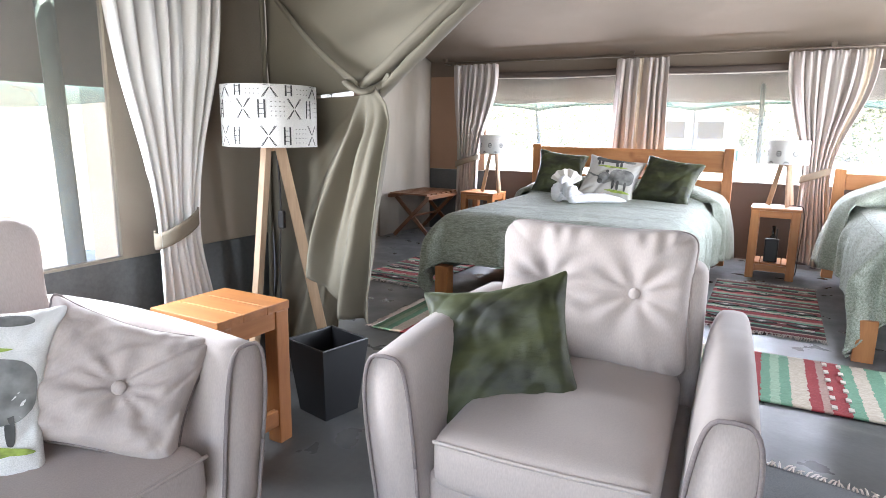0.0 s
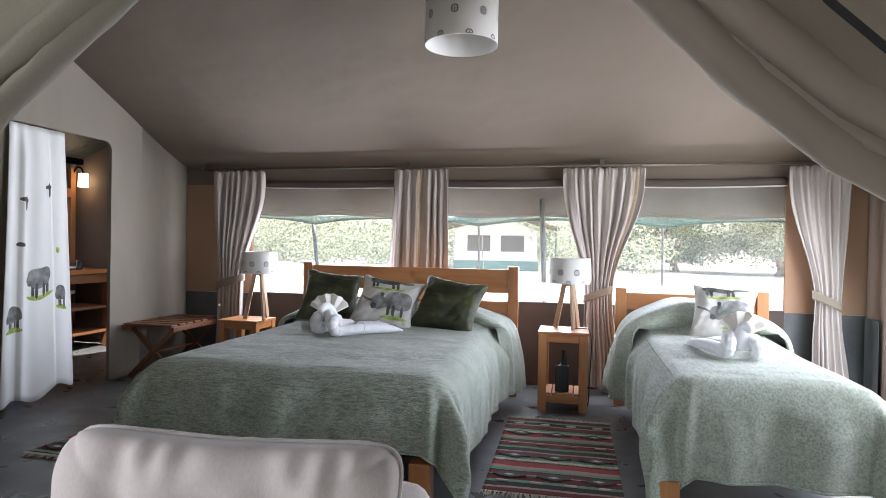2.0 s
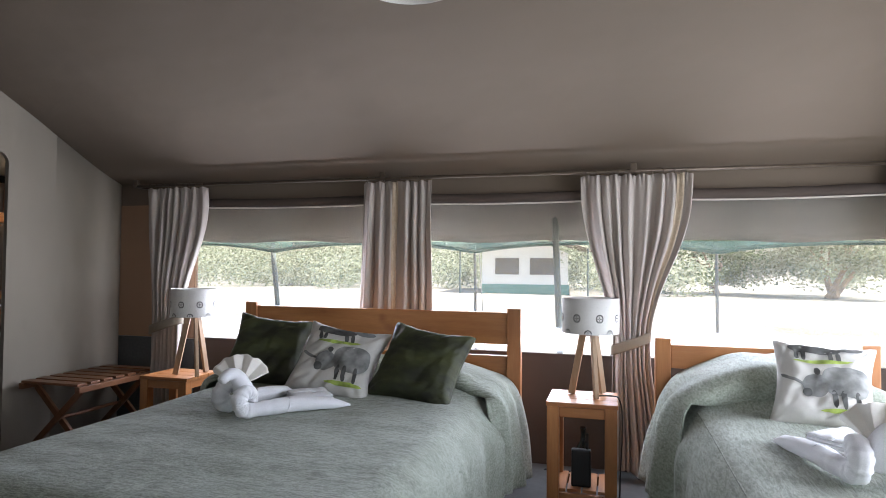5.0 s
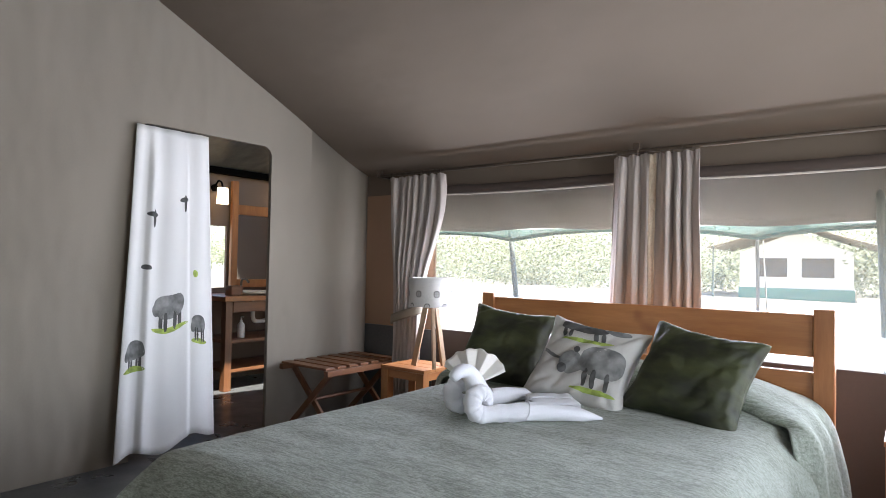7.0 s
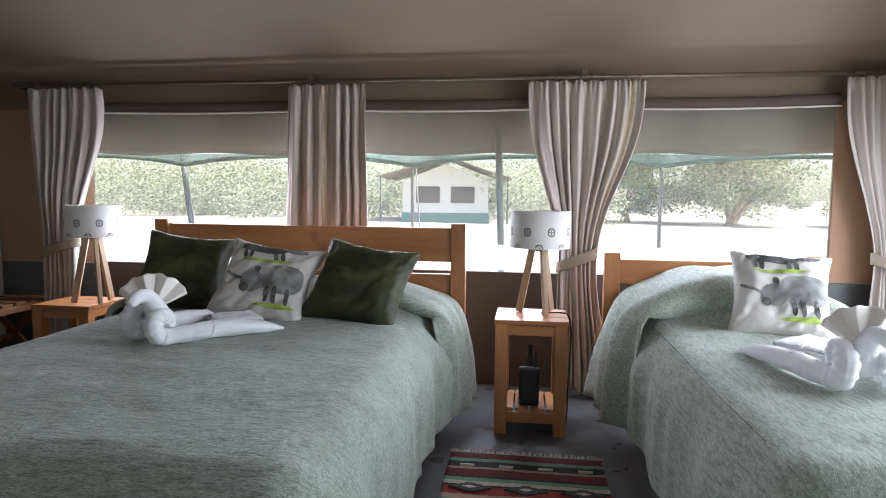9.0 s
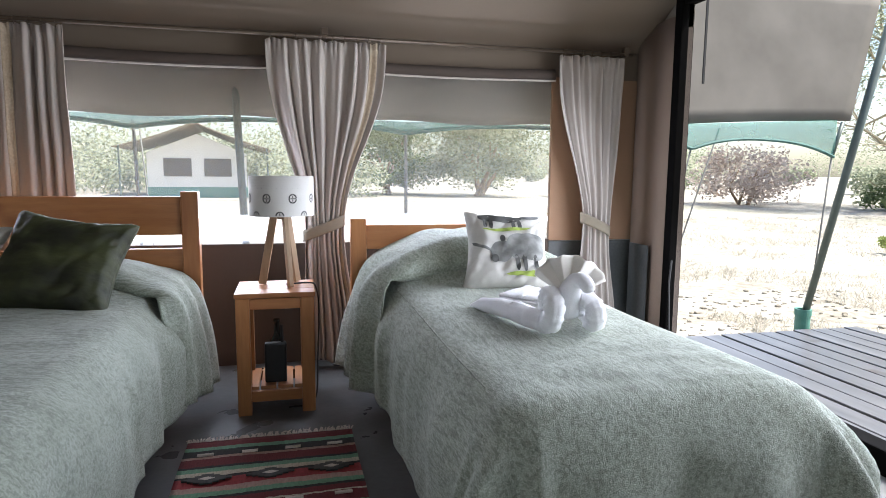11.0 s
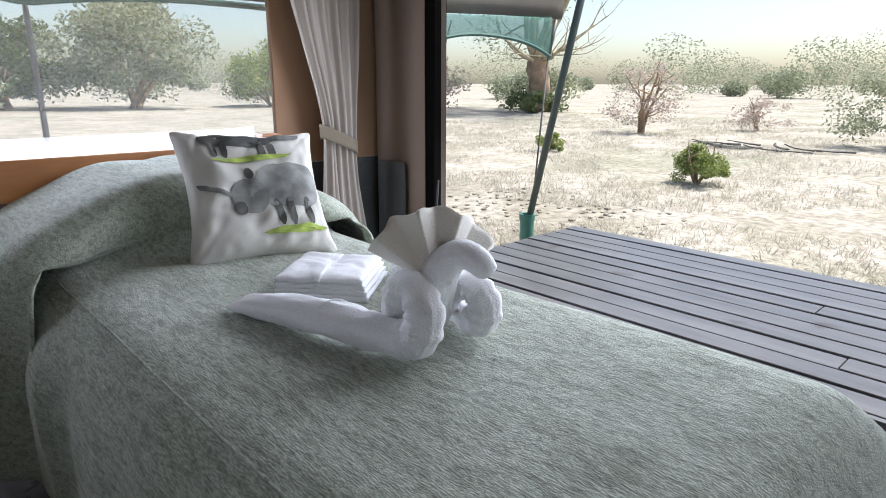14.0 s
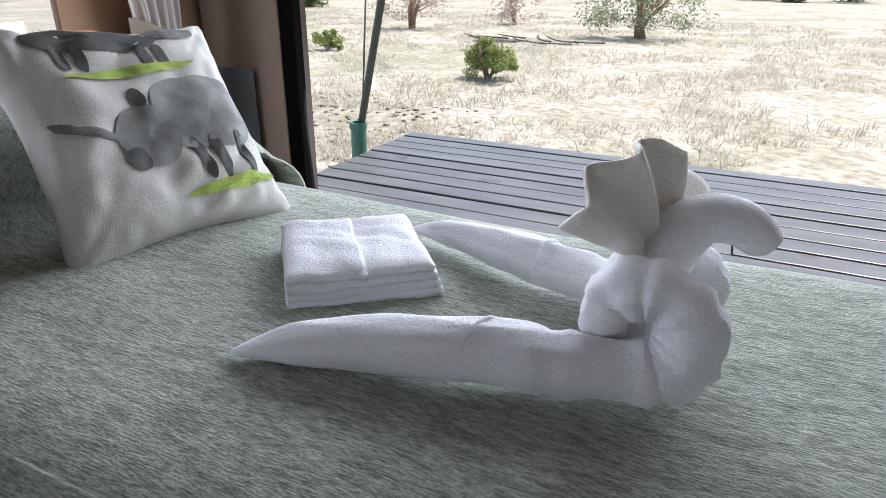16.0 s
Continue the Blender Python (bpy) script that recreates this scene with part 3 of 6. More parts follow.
fly = thing("fly_sheet", (0, 0, 0), "grey and green fly sheet hanging over the tent windows", "awning", kind="structure")
part("fly_roof", sheet(lambda u, v: (lerp(-2.6, 3.55, u), lerp(6.27, 6.46, v), lerp(1.86, 1.425, v) - 0.01 * math.sin(u * 40) * v), 60, 8, 0.004), M["fly_grey"], fly, "grey canvas fly", True)
part("valance", sheet(lambda u, v: (lerp(-2.6, 3.55, u), 6.46 + 0.012 * v, lerp(1.425, min(1.42, scallop(lerp(-2.6, 3.55, u))), v)), 120, 3, 0.003), M["fly_green"], fly, "translucent green scalloped valance", True)
part("valance_edge", tube([(lerp(-2.6, 3.55, k / 120), 6.474, scallop(lerp(-2.6, 3.55, k / 120))) for k in range(121)], 0.015, 6), M["fly_edge"], fly, "dark green binding")
def pole(a, c, r, label, mat="pole_green", cat="tent pole", name="tent_pole"):
    return tagged(part(name, tube([a, c], r, 8), M[mat], smooth=True), label, cat, "tent poles")


pole((-1.19, 6.50, 1.75), (-0.98, 6.58, -0.45), 0.020, "slim dark green tent pole outside the window")
pole((1.02, 6.40, 1.80), (1.10, 6.50, -0.45), 0.022, "slim dark green tent pole outside the window")
for px_ in (2.04, 0.46):
    pole((px_, 6.50, 1.40), (px_ + 0.02, 6.55, -0.45), 0.010, "thin grey pole holding up the fly sheet", "cord")
    pole((px_ + 0.012, 6.60, 1.34), (px_ + 0.07, 6.9, -0.45), 0.004, "thin guy rope pegged beside the tent", "cord", "rope", "guy_rope")

# awning outside the door
awn = thing("door_awning", (0, 0, 0), "grey fly sheet with green valance beyond the screen door", "awning", kind="structure")
part("fly_roof", sheet(lambda u, v: (lerp(3.62, 5.58 + 0.36 * (1 - v), u), lerp(6.75, 6.60, v) + 0.03 * math.sin(u * 3), lerp(2.55, 1.44 + 0.10 * u, v) + 0.02 * math.sin(u * math.pi) * v), 24, 10, 0.004), M["fly_grey"], awn, "grey canvas fly", True)
def arch2(x):
    """Lower edge of the door awning's valance, scalloped between the poles."""
    a, c = (2.93, 4.18) if x < 4.18 else (4.18, 5.45)
    return 1.30 - 0.03 * (x - 4.18) + 0.10 * (1 - abs(2 * (x - a) / (c - a) - 1) ** 2.4)


part("valance", sheet(lambda u, v: (lerp(3.62, 5.45, u), 6.60, lerp(1.455 + 0.09 * u, arch2(lerp(3.62, 5.45, u)), v)), 60, 3, 0.003), M["fly_green"], awn, "translucent green scalloped valance", True)
part("valance_edge", tube([(lerp(3.62, 5.45, k / 60), 6.60, arch2(lerp(3.62, 5.45, k / 60))) for k in range(61)], 0.013, 6), M["fly_edge"], awn, "dark green binding")
part("strap", box((4.02, 6.30, 1.72), (4.035, 6.31, 2.3), 0.001), M["strap_black"], awn, "black strap")
pole((5.42, 6.16, 2.35), (5.39, 6.70, -0.05), 0.028, "leaning green-grey tent pole standing in a green pipe socket")
pole((5.44, 6.61, 1.26), (5.44, 6.74, -0.42), 0.007, "thin guy rope beside the deck", "cord", "rope", "guy_rope")
pole((5.52, 6.61, 1.53), (5.44, 6.61, 1.26), 0.015, "short dark strut under the awning", "pole_green")
pole((4.18, 6.61, 1.30), (3.98, 6.85, -0.42), 0.006, "thin guy rope beside the deck", "cord", "rope", "guy_rope")
pole((4.42, 6.62, 1.46), (4.05, 6.95, -0.42), 0.006, "thin guy rope beside the deck", "cord", "rope", "guy_rope")
cup = thing("pole_socket", (5.39, 6.71, -0.42), "green plastic pipe socket at the foot of the pole", "pole socket")
bm = lathe([(0.058, 0.0), (0.058, 0.40), (0.066, 0.40), (0.066, 0.45), (0.045, 0.45), (0.045, 0.3)], 20)
part("pipe", bm, M["cup_green"], cup, smooth=False)

# outside the lounge window
structure("awning_lounge", sheet(lambda u, v: (lerp(-0.99, -1.55, v), lerp(-0.6, 2.2, u), lerp(1.80, 1.30, v)), 20, 6, 0.004), M["fly_grey"], "grey fly sheet outside the lounge window", "awning", True)
structure("valance_lounge", sheet(lambda u, v: (-1.56, lerp(-0.6, 2.2, u), lerp(1.33, 1.24 - 0.05 * abs(math.sin(u * 7)), v)), 40, 3, 0.003), M["fly_green"], "green translucent valance outside the lounge window", "awning", True)
pole((-1.12, 1.36, 1.72), (-1.10, 1.41, -0.42), 0.034, "thick dark green pole outside the lounge window")
pole((-1.58, 1.25, 1.24), (-1.75, 0.75, -0.42), 0.007, "white guy rope outside the lounge window", "soap", "rope", "guy_rope")
structure("wall_outer_screen", box((-5.2, -2.0, -0.45), (-5.15, 3.5, 1.75), 0.0), M["beige"], "beige canvas privacy screen outside the lounge", "wall")

# ---- curtains ----
def curtain(at_y, top, mid, bottom, z_top, z_mid, z_bot, folds, label, side=None, mat="curtain", axis="y", trim=False, seed=0):
    """A pleated curtain on a rod; mid is where a tieback gathers it."""
    ob = thing("curtain", (0, 0, 0), label, "curtain", "tent curtains")
    r = random.Random(seed)
    ph = [r.uniform(-0.35, 0.35) for _ in range(40)]

    def f(u, v):
        z = lerp(z_top, z_bot, v)
        if z > z_mid:
            s = sm(0, 1, (z_top - z) / (z_top - z_mid)) if side else (z_top - z) / (z_top - z_mid)
            s = s ** 1.3
            a, c = lerp(top[0], mid[0], s), lerp(top[1], mid[1], s)
            pinch = s
        else:
            s = sm(0, 1, (z_mid - z) / (z_mid - z_bot))
            a, c = lerp(mid[0], bottom[0], s), lerp(mid[1], bottom[1], s)
            pinch = 1 - s
        k = folds * (u + 0.07 * noise.noise(Vector((u * 3.1, z * 0.5, seed * 2.3))) + 0.02 * math.sin(u * 13 + seed))
        wav = math.sin(2 * math.pi * k + ph[int(k) % 40]) + 0.35 * math.sin(4 * math.pi * k + ph[int(k + 5) % 40] * 3)
        amp = (0.75 + 0.6 * noise.noise(Vector((u * 5, z * 1.2, seed + 20)))) * lerp(0.028, 0.022, pinch if side else 0) * (0.55 + 0.45 * sm(0, 0.06, v))
        head = 0.008 * math.sin(2 * math.pi * folds * 3 * u) * (1 - sm(0.0, 0.05, v))
        drift = 0.012 * noise.noise(Vector((u * 6, z * 2.2, seed)))
        across = lerp(a, c, u) + 0.006 * noise.noise(Vector((u * 9, z * 3, seed + 3)))
        out = at_y + wav * amp + drift + head
        zz = z + (0.012 * abs(math.sin(math.pi * folds * u)) if v == 0 else 0) - (0.02 * math.sin(u * 7 + seed) if v == 1 else 0)
        return (across, out, zz) if axis == "y" else (out, across, zz)
    part("cloth", sheet(f, int(folds * 14), 46, 0.004), M[mat], ob, "", True)
    if trim:
        def g(u, v):
            uu = lerp(*trim, u)
            p = f(uu, v)
            return (p[0], p[1] - 0.012, p[2]) if axis == "y" else (p[0] + 0.012, p[1], p[2])
        part("braid", sheet(g, 4, 46, 0.003), M["curtain_trim"], ob, "ochre woven braid strip", True)
    for k in range(int(folds * 1.3)):
        u = (k + 0.5) / int(folds * 1.3)
        c = lerp(top[0], top[1], u)
        pts = [(c, at_y + 0.02 * math.cos(q), z_top + 0.022 + 0.02 * math.sin(q)) if axis == "y" else (at_y + 0.02 * math.cos(q), c, z_top + 0.022 + 0.02 * math.sin(q)) for q in [i * math.pi / 4 for i in range(9)]]
        part("hook", tube(pts, 0.0025, 5), M["rod"], ob, "dark curtain hook")
    if side:
        a, c = mid
        pts = []
        for q in range(17):
            an = lerp(-0.25 * math.pi, 1.25 * math.pi, q / 16)
            pts.append((lerp(a, c, 0.5 + 0.56 * math.cos(an)), -0.055 * math.sin(an), 0.045 * math.cos(an) * side))

        def h(u, v):
            x, o, dz = pts[int(u * 16)]
            w = lerp(0.032, -0.032, v)
            return (x, at_y + o, z_mid + dz + w) if axis == "y" else (at_y - o, x, z_mid + dz + w)
        part("tieback", sheet(h, 16, 4, 0.006), M["tie"], ob, "canvas tieback strap", True)
    return ob


RY = 6.085
rod = thing("curtain_rod", (0, RY, 1.83), "thin dark metal curtain rod along the window wall", "curtain rod")
part("rod", tube([(-2.08, 0, 0), (3.36, 0, 0)], 0.011, 10), M["rod"], rod, smooth=True)
for x in (-2.06, -0.08, 1.52, 3.32):
    part("bracket", box((x - 0.012, -0.012, -0.012), (x + 0.012, YW - RY, 0.012), 0.003), M["rod"], rod)
    part("finial", box((x - 0.02, -0.016, 0.008), (x + 0.02, 0.016, 0.045), 0.006), M["rod"], rod)
curtain(RY, (-1.96, -1.44), (-1.90, -1.64), (-1.92, -1.66), 1.80, 0.80, 0.03, 7, "taupe linen curtain tied back beside the window", 1, seed=1)
curtain(RY, (-0.22, 0.26), (-0.25, 0.28), (-0.28, 0.29), 1.80, 0.9, 0.05, 6.5, "taupe linen curtain with ochre braid hanging straight behind the bed", None, trim=(0.45, 0.51), seed=2)
curtain(RY, (1.21, 1.85), (1.40, 1.61), (1.38, 1.70), 1.80, 0.80, 0.03, 8, "taupe linen curtain tied back behind the bedside lamp", 1, trim=(0.86, 0.93), seed=3)
curtain(RY, (2.88, 3.30), (3.07, 3.25), (3.06, 3.32), 1.80, 0.80, 0.03, 6, "taupe linen curtain tied back beside the single bed", -1, seed=4)
blind = thing("roller_blind", (0, 6.17, 1.70), "canvas blind rolled up above the long window", "blind")
for x0, x1 in ((-1.60, 0.0), (0.02, 1.45), (1.47, 2.89)):
    n_ = 40
    pts = [(lerp(x0, x1, k / n_), 0.004 * noise.noise(Vector((k * 0.3, x0, 0))), -0.012 * math.sin(math.pi * k / n_)) for k in range(n_ + 1)]
    part("roll", tube(pts, [0.036 + 0.004 * noise.noise(Vector((k * 0.5, x0, 3))) for k in range(n_ + 1)], 12), M["brown_wall"], blind, "rolled brown canvas", True)
    part("hem", tube([(p[0], -0.03, p[2] - 0.034) for p in pts], 0.006, 6), M["curtain"], blind, "pale hem", True)
lrod = thing("curtain_rod", (XLL + 0.07, 0, 1.745), "dark metal curtain rod on the lounge wall", "curtain rod")
part("rod", tube([(0, -0.4, 0), (0, 1.93, 0)], 0.012, 10), M["rod"], lrod, smooth=True)
part("finial", lathe([(0.004, -0.02), (0.02, -0.01), (0.02, 0.012), (0.004, 0.02)], 12), M["rod"], lrod).matrix_local = pose(0, 1.94, 0, 90)
part("bracket", box((-0.07, 1.86, -0.012), (0.012, 1.885, 0.012), 0.003), M["rod"], lrod)
curtain(XLL + 0.09, (1.41, 1.90), (1.55, 1.73), (1.55, 1.80), 1.72, 0.73, 0.30, 7, "white linen curtain tied back beside the lounge window", 1, "white_sheet", "x", seed=6)

# ---- the tied canvas divider ----
div = thing("canvas_divider", (0, 0, 0), "olive canvas divider tied back at the lounge corner", "canvas divider")
KN = Vector((-0.30, 2.20, 1.29))


def div_free(v):
    """Free edge of the divider from the roof down to the knot."""
    return Vector((curve_at([(0, 1.25), (0.5, 0.47), (1, -0.30)], v), 2.21 + 0.03 * (1 - v), curve_at([(0, 2.62), (0.5, 1.83), (1, 1.29)], v)))


def div_upper(u, v):
    e = div_free(v)
    tl = Vector((lerp(XLL + 0.01, XLL + 0.01, v), 2.262, lerp(1.80, 1.25, v)))
    top = Vector((lerp(XLL + 0.01, 1.25, u), 2.262, lounge_roof_z(lerp(XLL + 0.01, 1.25, u)) - 0.01))
    p = tl.lerp(e, u)
    p = top.lerp(p, sm(0, 0.25, v)) if v < 0.25 else p
    w = sm(0.15, 0.9, u) * (0.3 + 0.7 * v)
    p.y -= 0.035 * w * (0.5 + 0.5 * math.sin(v * 17 + u * 3)) + 0.012 * noise.noise(Vector((u * 3, v * 4, 1)))
    return p


part("upper_cloth", sheet(div_upper, 50, 60, 0.005), M["divider"], div, "", True)


def div_lower(u, v):
    """Cloth fanning out from the knot to the corner and the floor, in folds that radiate from the knot."""
    if u < 0.55:
        end = Vector((XLL + 0.012, 2.262, lerp(1.25, 0.01, u / 0.55)))
    else:
        end = Vector((lerp(XLL + 0.012, -0.52, (u - 0.55) / 0.45), lerp(2.262, 2.215, (u - 0.55) / 0.45), 0.012))
    p = Vector((KN.x - 0.01, KN.y + 0.02, KN.z - 0.02)).lerp(end, v)
    w = sm(0.0, 0.35, v) * sm(0.05, 0.5, u)
    fold = 0.5 + 0.5 * math.sin(u * 30 + 1.2 * math.sin(u * 7))
    p.y -= w * (0.055 * fold ** 1.5 * (1 - 0.35 * v) + 0.01) * (1 - 0.3 * sm(0.9, 1, v)) + 0.010 * noise.noise(Vector((u * 4, v * 3, 9)))
    return p


part("lower_cloth", sheet(div_lower, 110, 40, 0.005), M["divider"], div, "", True)


def div_tail(u, v):
    """The gathered tail below the knot: bulging out past the knot, then falling to a slanted hem with one low tip."""
    x0 = curve_at([(0, -0.285), (0.2, -0.305), (0.45, -0.375), (0.75, -0.465), (1, -0.52)], v)
    z0 = lerp(KN.z - 0.02, 0.50, v)
    x1 = curve_at([(0, -0.215), (0.07, -0.155), (0.14, -0.128), (0.33, -0.135), (0.65, -0.18), (1, -0.245)], v)
    z1 = lerp(KN.z + 0.005, 0.315, v)
    s = sm(0, 0.3, v)
    z = lerp(z0, z1, u) - 0.045 * v * math.sin(math.pi * u)
    deep = 0.5 + 0.5 * math.cos(2 * math.pi * (u * 1.7 + 0.08 * math.sin(v * 4)))
    y = KN.y - 0.07 - s * (0.085 * deep * (0.45 + 0.55 * v) + 0.02 * math.sin(u * 19 + v * 2)) - 0.05 * math.sin(math.pi * v)
    return (lerp(x0, x1, u) + 0.03 * s + 0.008 * noise.noise(Vector((u * 3, v * 5, 2))), y - 0.03 * s, z)


part("tail", sheet(div_tail, 60, 44, 0.006), M["divider"], div, "gathered canvas tail", True)
for k, (r0, off) in enumerate(((0.080, 0.0), (0.066, -0.10))):
    pts = []
    for i in range(31):
        v = i / 30
        e = div_free(v)
        pts.append(e + Vector((0.02 * k, -0.045 - 0.02 * math.sin(v * 3) + k * 0.03, -off * (1 - v) * 1.2 - 0.05 * k)))
    part("rolled_edge", tube(pts, [r0 * (0.55 + 0.45 * (1 - i / 30)) for i in range(31)], 14, squash=0.5, wob=0.2), M["divider"], div, "rolled canvas edge", True)
part("tie_strap", sheet(lambda u, v: (lerp(XLL + 0.06, KN.x + 0.02, u), lerp(2.245, 2.10, u), lerp(1.73, 1.30, u) - 0.03 * math.sin(math.pi * u) + lerp(0.016, -0.016, v)), 24, 2, 0.004), M["divider"], div, "narrow canvas strap", True)
bm = bmesh.new()
add_tube(bm, spline([KN + Vector(p) for p in ((-0.07, -0.02, 0.03), (-0.03, -0.11, 0.02), (0.05, -0.11, -0.015), (0.09, -0.03, 0.02), (0.13, -0.04, 0.06))], 6), 0.019, 8, squash=0.6)
part("knot", bm, M["divider"], div, "knotted canvas strap", True)
part("corner_rope", tube(spline([(XLL + 0.02, 2.22, 1.80), (XLL + 0.03, 2.215, 1.4), (XLL + 0.025, 2.22, 0.8), (XLL + 0.03, 2.2, 0.05)], 6), 0.012, 6), M["divider"], div, "rolled seam", True)
part("top_seam", tube([(lerp(XLL + 0.02, 1.2, k / 20), 2.22, lounge_roof_z(lerp(XLL + 0.02, 1.2, k / 20)) - 0.03 - 0.01 * math.sin(k)) for k in range(21)], 0.018, 6), M["divider"], div, "rolled seam", True)

# canvas flap hung across the roof on the door side
flap = thing("canvas_flap", (0, 0, 0), "taupe canvas door flap drawn aside and slung under the roof", "canvas flap")


def flap_edge(u):
    x = lerp(1.0, 3.40, u)
    return Vector((x, 3.46, curve_at([(1.0, 2.72), (1.58, 2.08), (1.95, 1.70), (2.25, 1.44), (2.55, 1.26), (2.75, 1.12), (3.4, 0.90)], x)))


for k, (dz, dy, r0) in enumerate(((0.095, 0.0, 0.09), (0.24, -0.08, 0.08))):
    pts = [flap_edge(i / 40) + Vector((0, dy, dz + 0.05 * k * (1 - i / 40))) for i in range(41)]
    part("rolled_edge", tube(pts, [r0 * (1 - 0.25 * i / 40) for i in range(41)], 14, squash=1.0, wob=0.10), M["flap"], flap, "slung canvas fold", True)
part("black_strap", sheet(lambda u, v: (flap_edge(u).x + 0.2, 3.34, flap_edge(u).z + 0.44 - 0.25 * u + lerp(0.02, -0.02, v)), 40, 1, 0.004), M["strap_black"], flap, "black webbing strap")
part("cloth", sheet(lambda u, v: (lerp(flap_edge(u).x, min(3.45, flap_edge(u).x + 0.15), v), 3.42 - 0.04 * math.sin(v * 9 + u * 3) * (0.3 + u), lerp(flap_edge(u).z + 0.12, min(roof_z(3.4) - 0.02, flap_edge(u).z + 1.2), v)), 40, 24, 0.005), M["flap"], flap, "", True)


def bath_curtain():
    ob = thing("door_curtain", (0, 0, 0), "white cotton doorway curtain printed with plain grey shapes", "curtain")

    def f(u, v):
        z = lerp(BDZ - 0.02, 0.03 + 0.07 * u + 0.03 * math.sin(u * 11), v)
        y = lerp(lerp(4.405, 4.30, v), lerp(4.86, 4.93, v), u)
        x = XL + 0.03 + 0.005 * math.sin(u * 26 + 2.0 * math.sin(u * 5) + 0.6 * math.sin(v * 3)) + 0.012 * noise.noise(Vector((u * 4, v * 1.5, 3))) + 0.03 * sm(0, 0.15, v) * (sm(0.17, 0.23, u) - sm(0.66, 0.72, u)) * (1 - 0.4 * u) + 0.016 * math.sin(u * 9 + 1) * v + 0.05 * v
        return (x, y, z)
    part("cloth", sheet(f, 90, 40, 0.003), M["white_sheet"], ob, "", True)

    def blot(name, cu, cv, ru, rv, mat, power=2.4, seed=0):
        def g(a, r):
            an = a * 2 * math.pi
            k = (1 + 0.12 * noise.noise(Vector((math.cos(an) * 1.4, math.sin(an) * 1.4, seed)))) * r
            p = f(cu + ru * k * math.copysign(abs(math.cos(an)) ** (2 / power), math.cos(an)), cv + rv * k * math.copysign(abs(math.sin(an)) ** (2 / power), math.sin(an)))
            return (p[0] + 0.005, p[1], p[2])
        part(name, sheet(g, 28, 4), M[mat], ob)
    for i, (cu, cv, s) in enumerate(((0.47, 0.555, 1.0), (0.82, 0.635, 0.8), (0.13, 0.69, 0.8))):
        w = 0.17 * s if i == 0 else 0.085
        blot("printed_shape", cu, cv, w, 0.036 * s, "print_grey", 2.6, i)
        blot("printed_shape", cu - w * 0.85, cv + 0.012, w * 0.3, 0.018, "print_grey", 2, i + 9)
        for q in (-0.55, -0.25, 0.35, 0.65):
            blot("printed_shape", cu + q * w, cv + 0.045 * s, w * 0.12, 0.028 * s, "print_dark", 3, i)
        blot("printed_shape", cu, cv + 0.072 * s, w * 1.15, 0.009, "print_green", 2, i + 4)
    for cu, cv in ((0.24, 0.275), (0.62, 0.225)):
        blot("printed_shape", cu, cv, 0.06, 0.008, "print_dark", 2, 3)
        blot("printed_shape", cu + 0.02, cv + 0.012, 0.018, 0.028, "print_dark", 2, 5)
    blot("printed_shape", 0.2, 0.44, 0.05, 0.008, "print_dark", 2, 7)
    blot("printed_shape", 0.78, 0.47, 0.03, 0.012, "print_green", 2, 8)


bath_curtain()

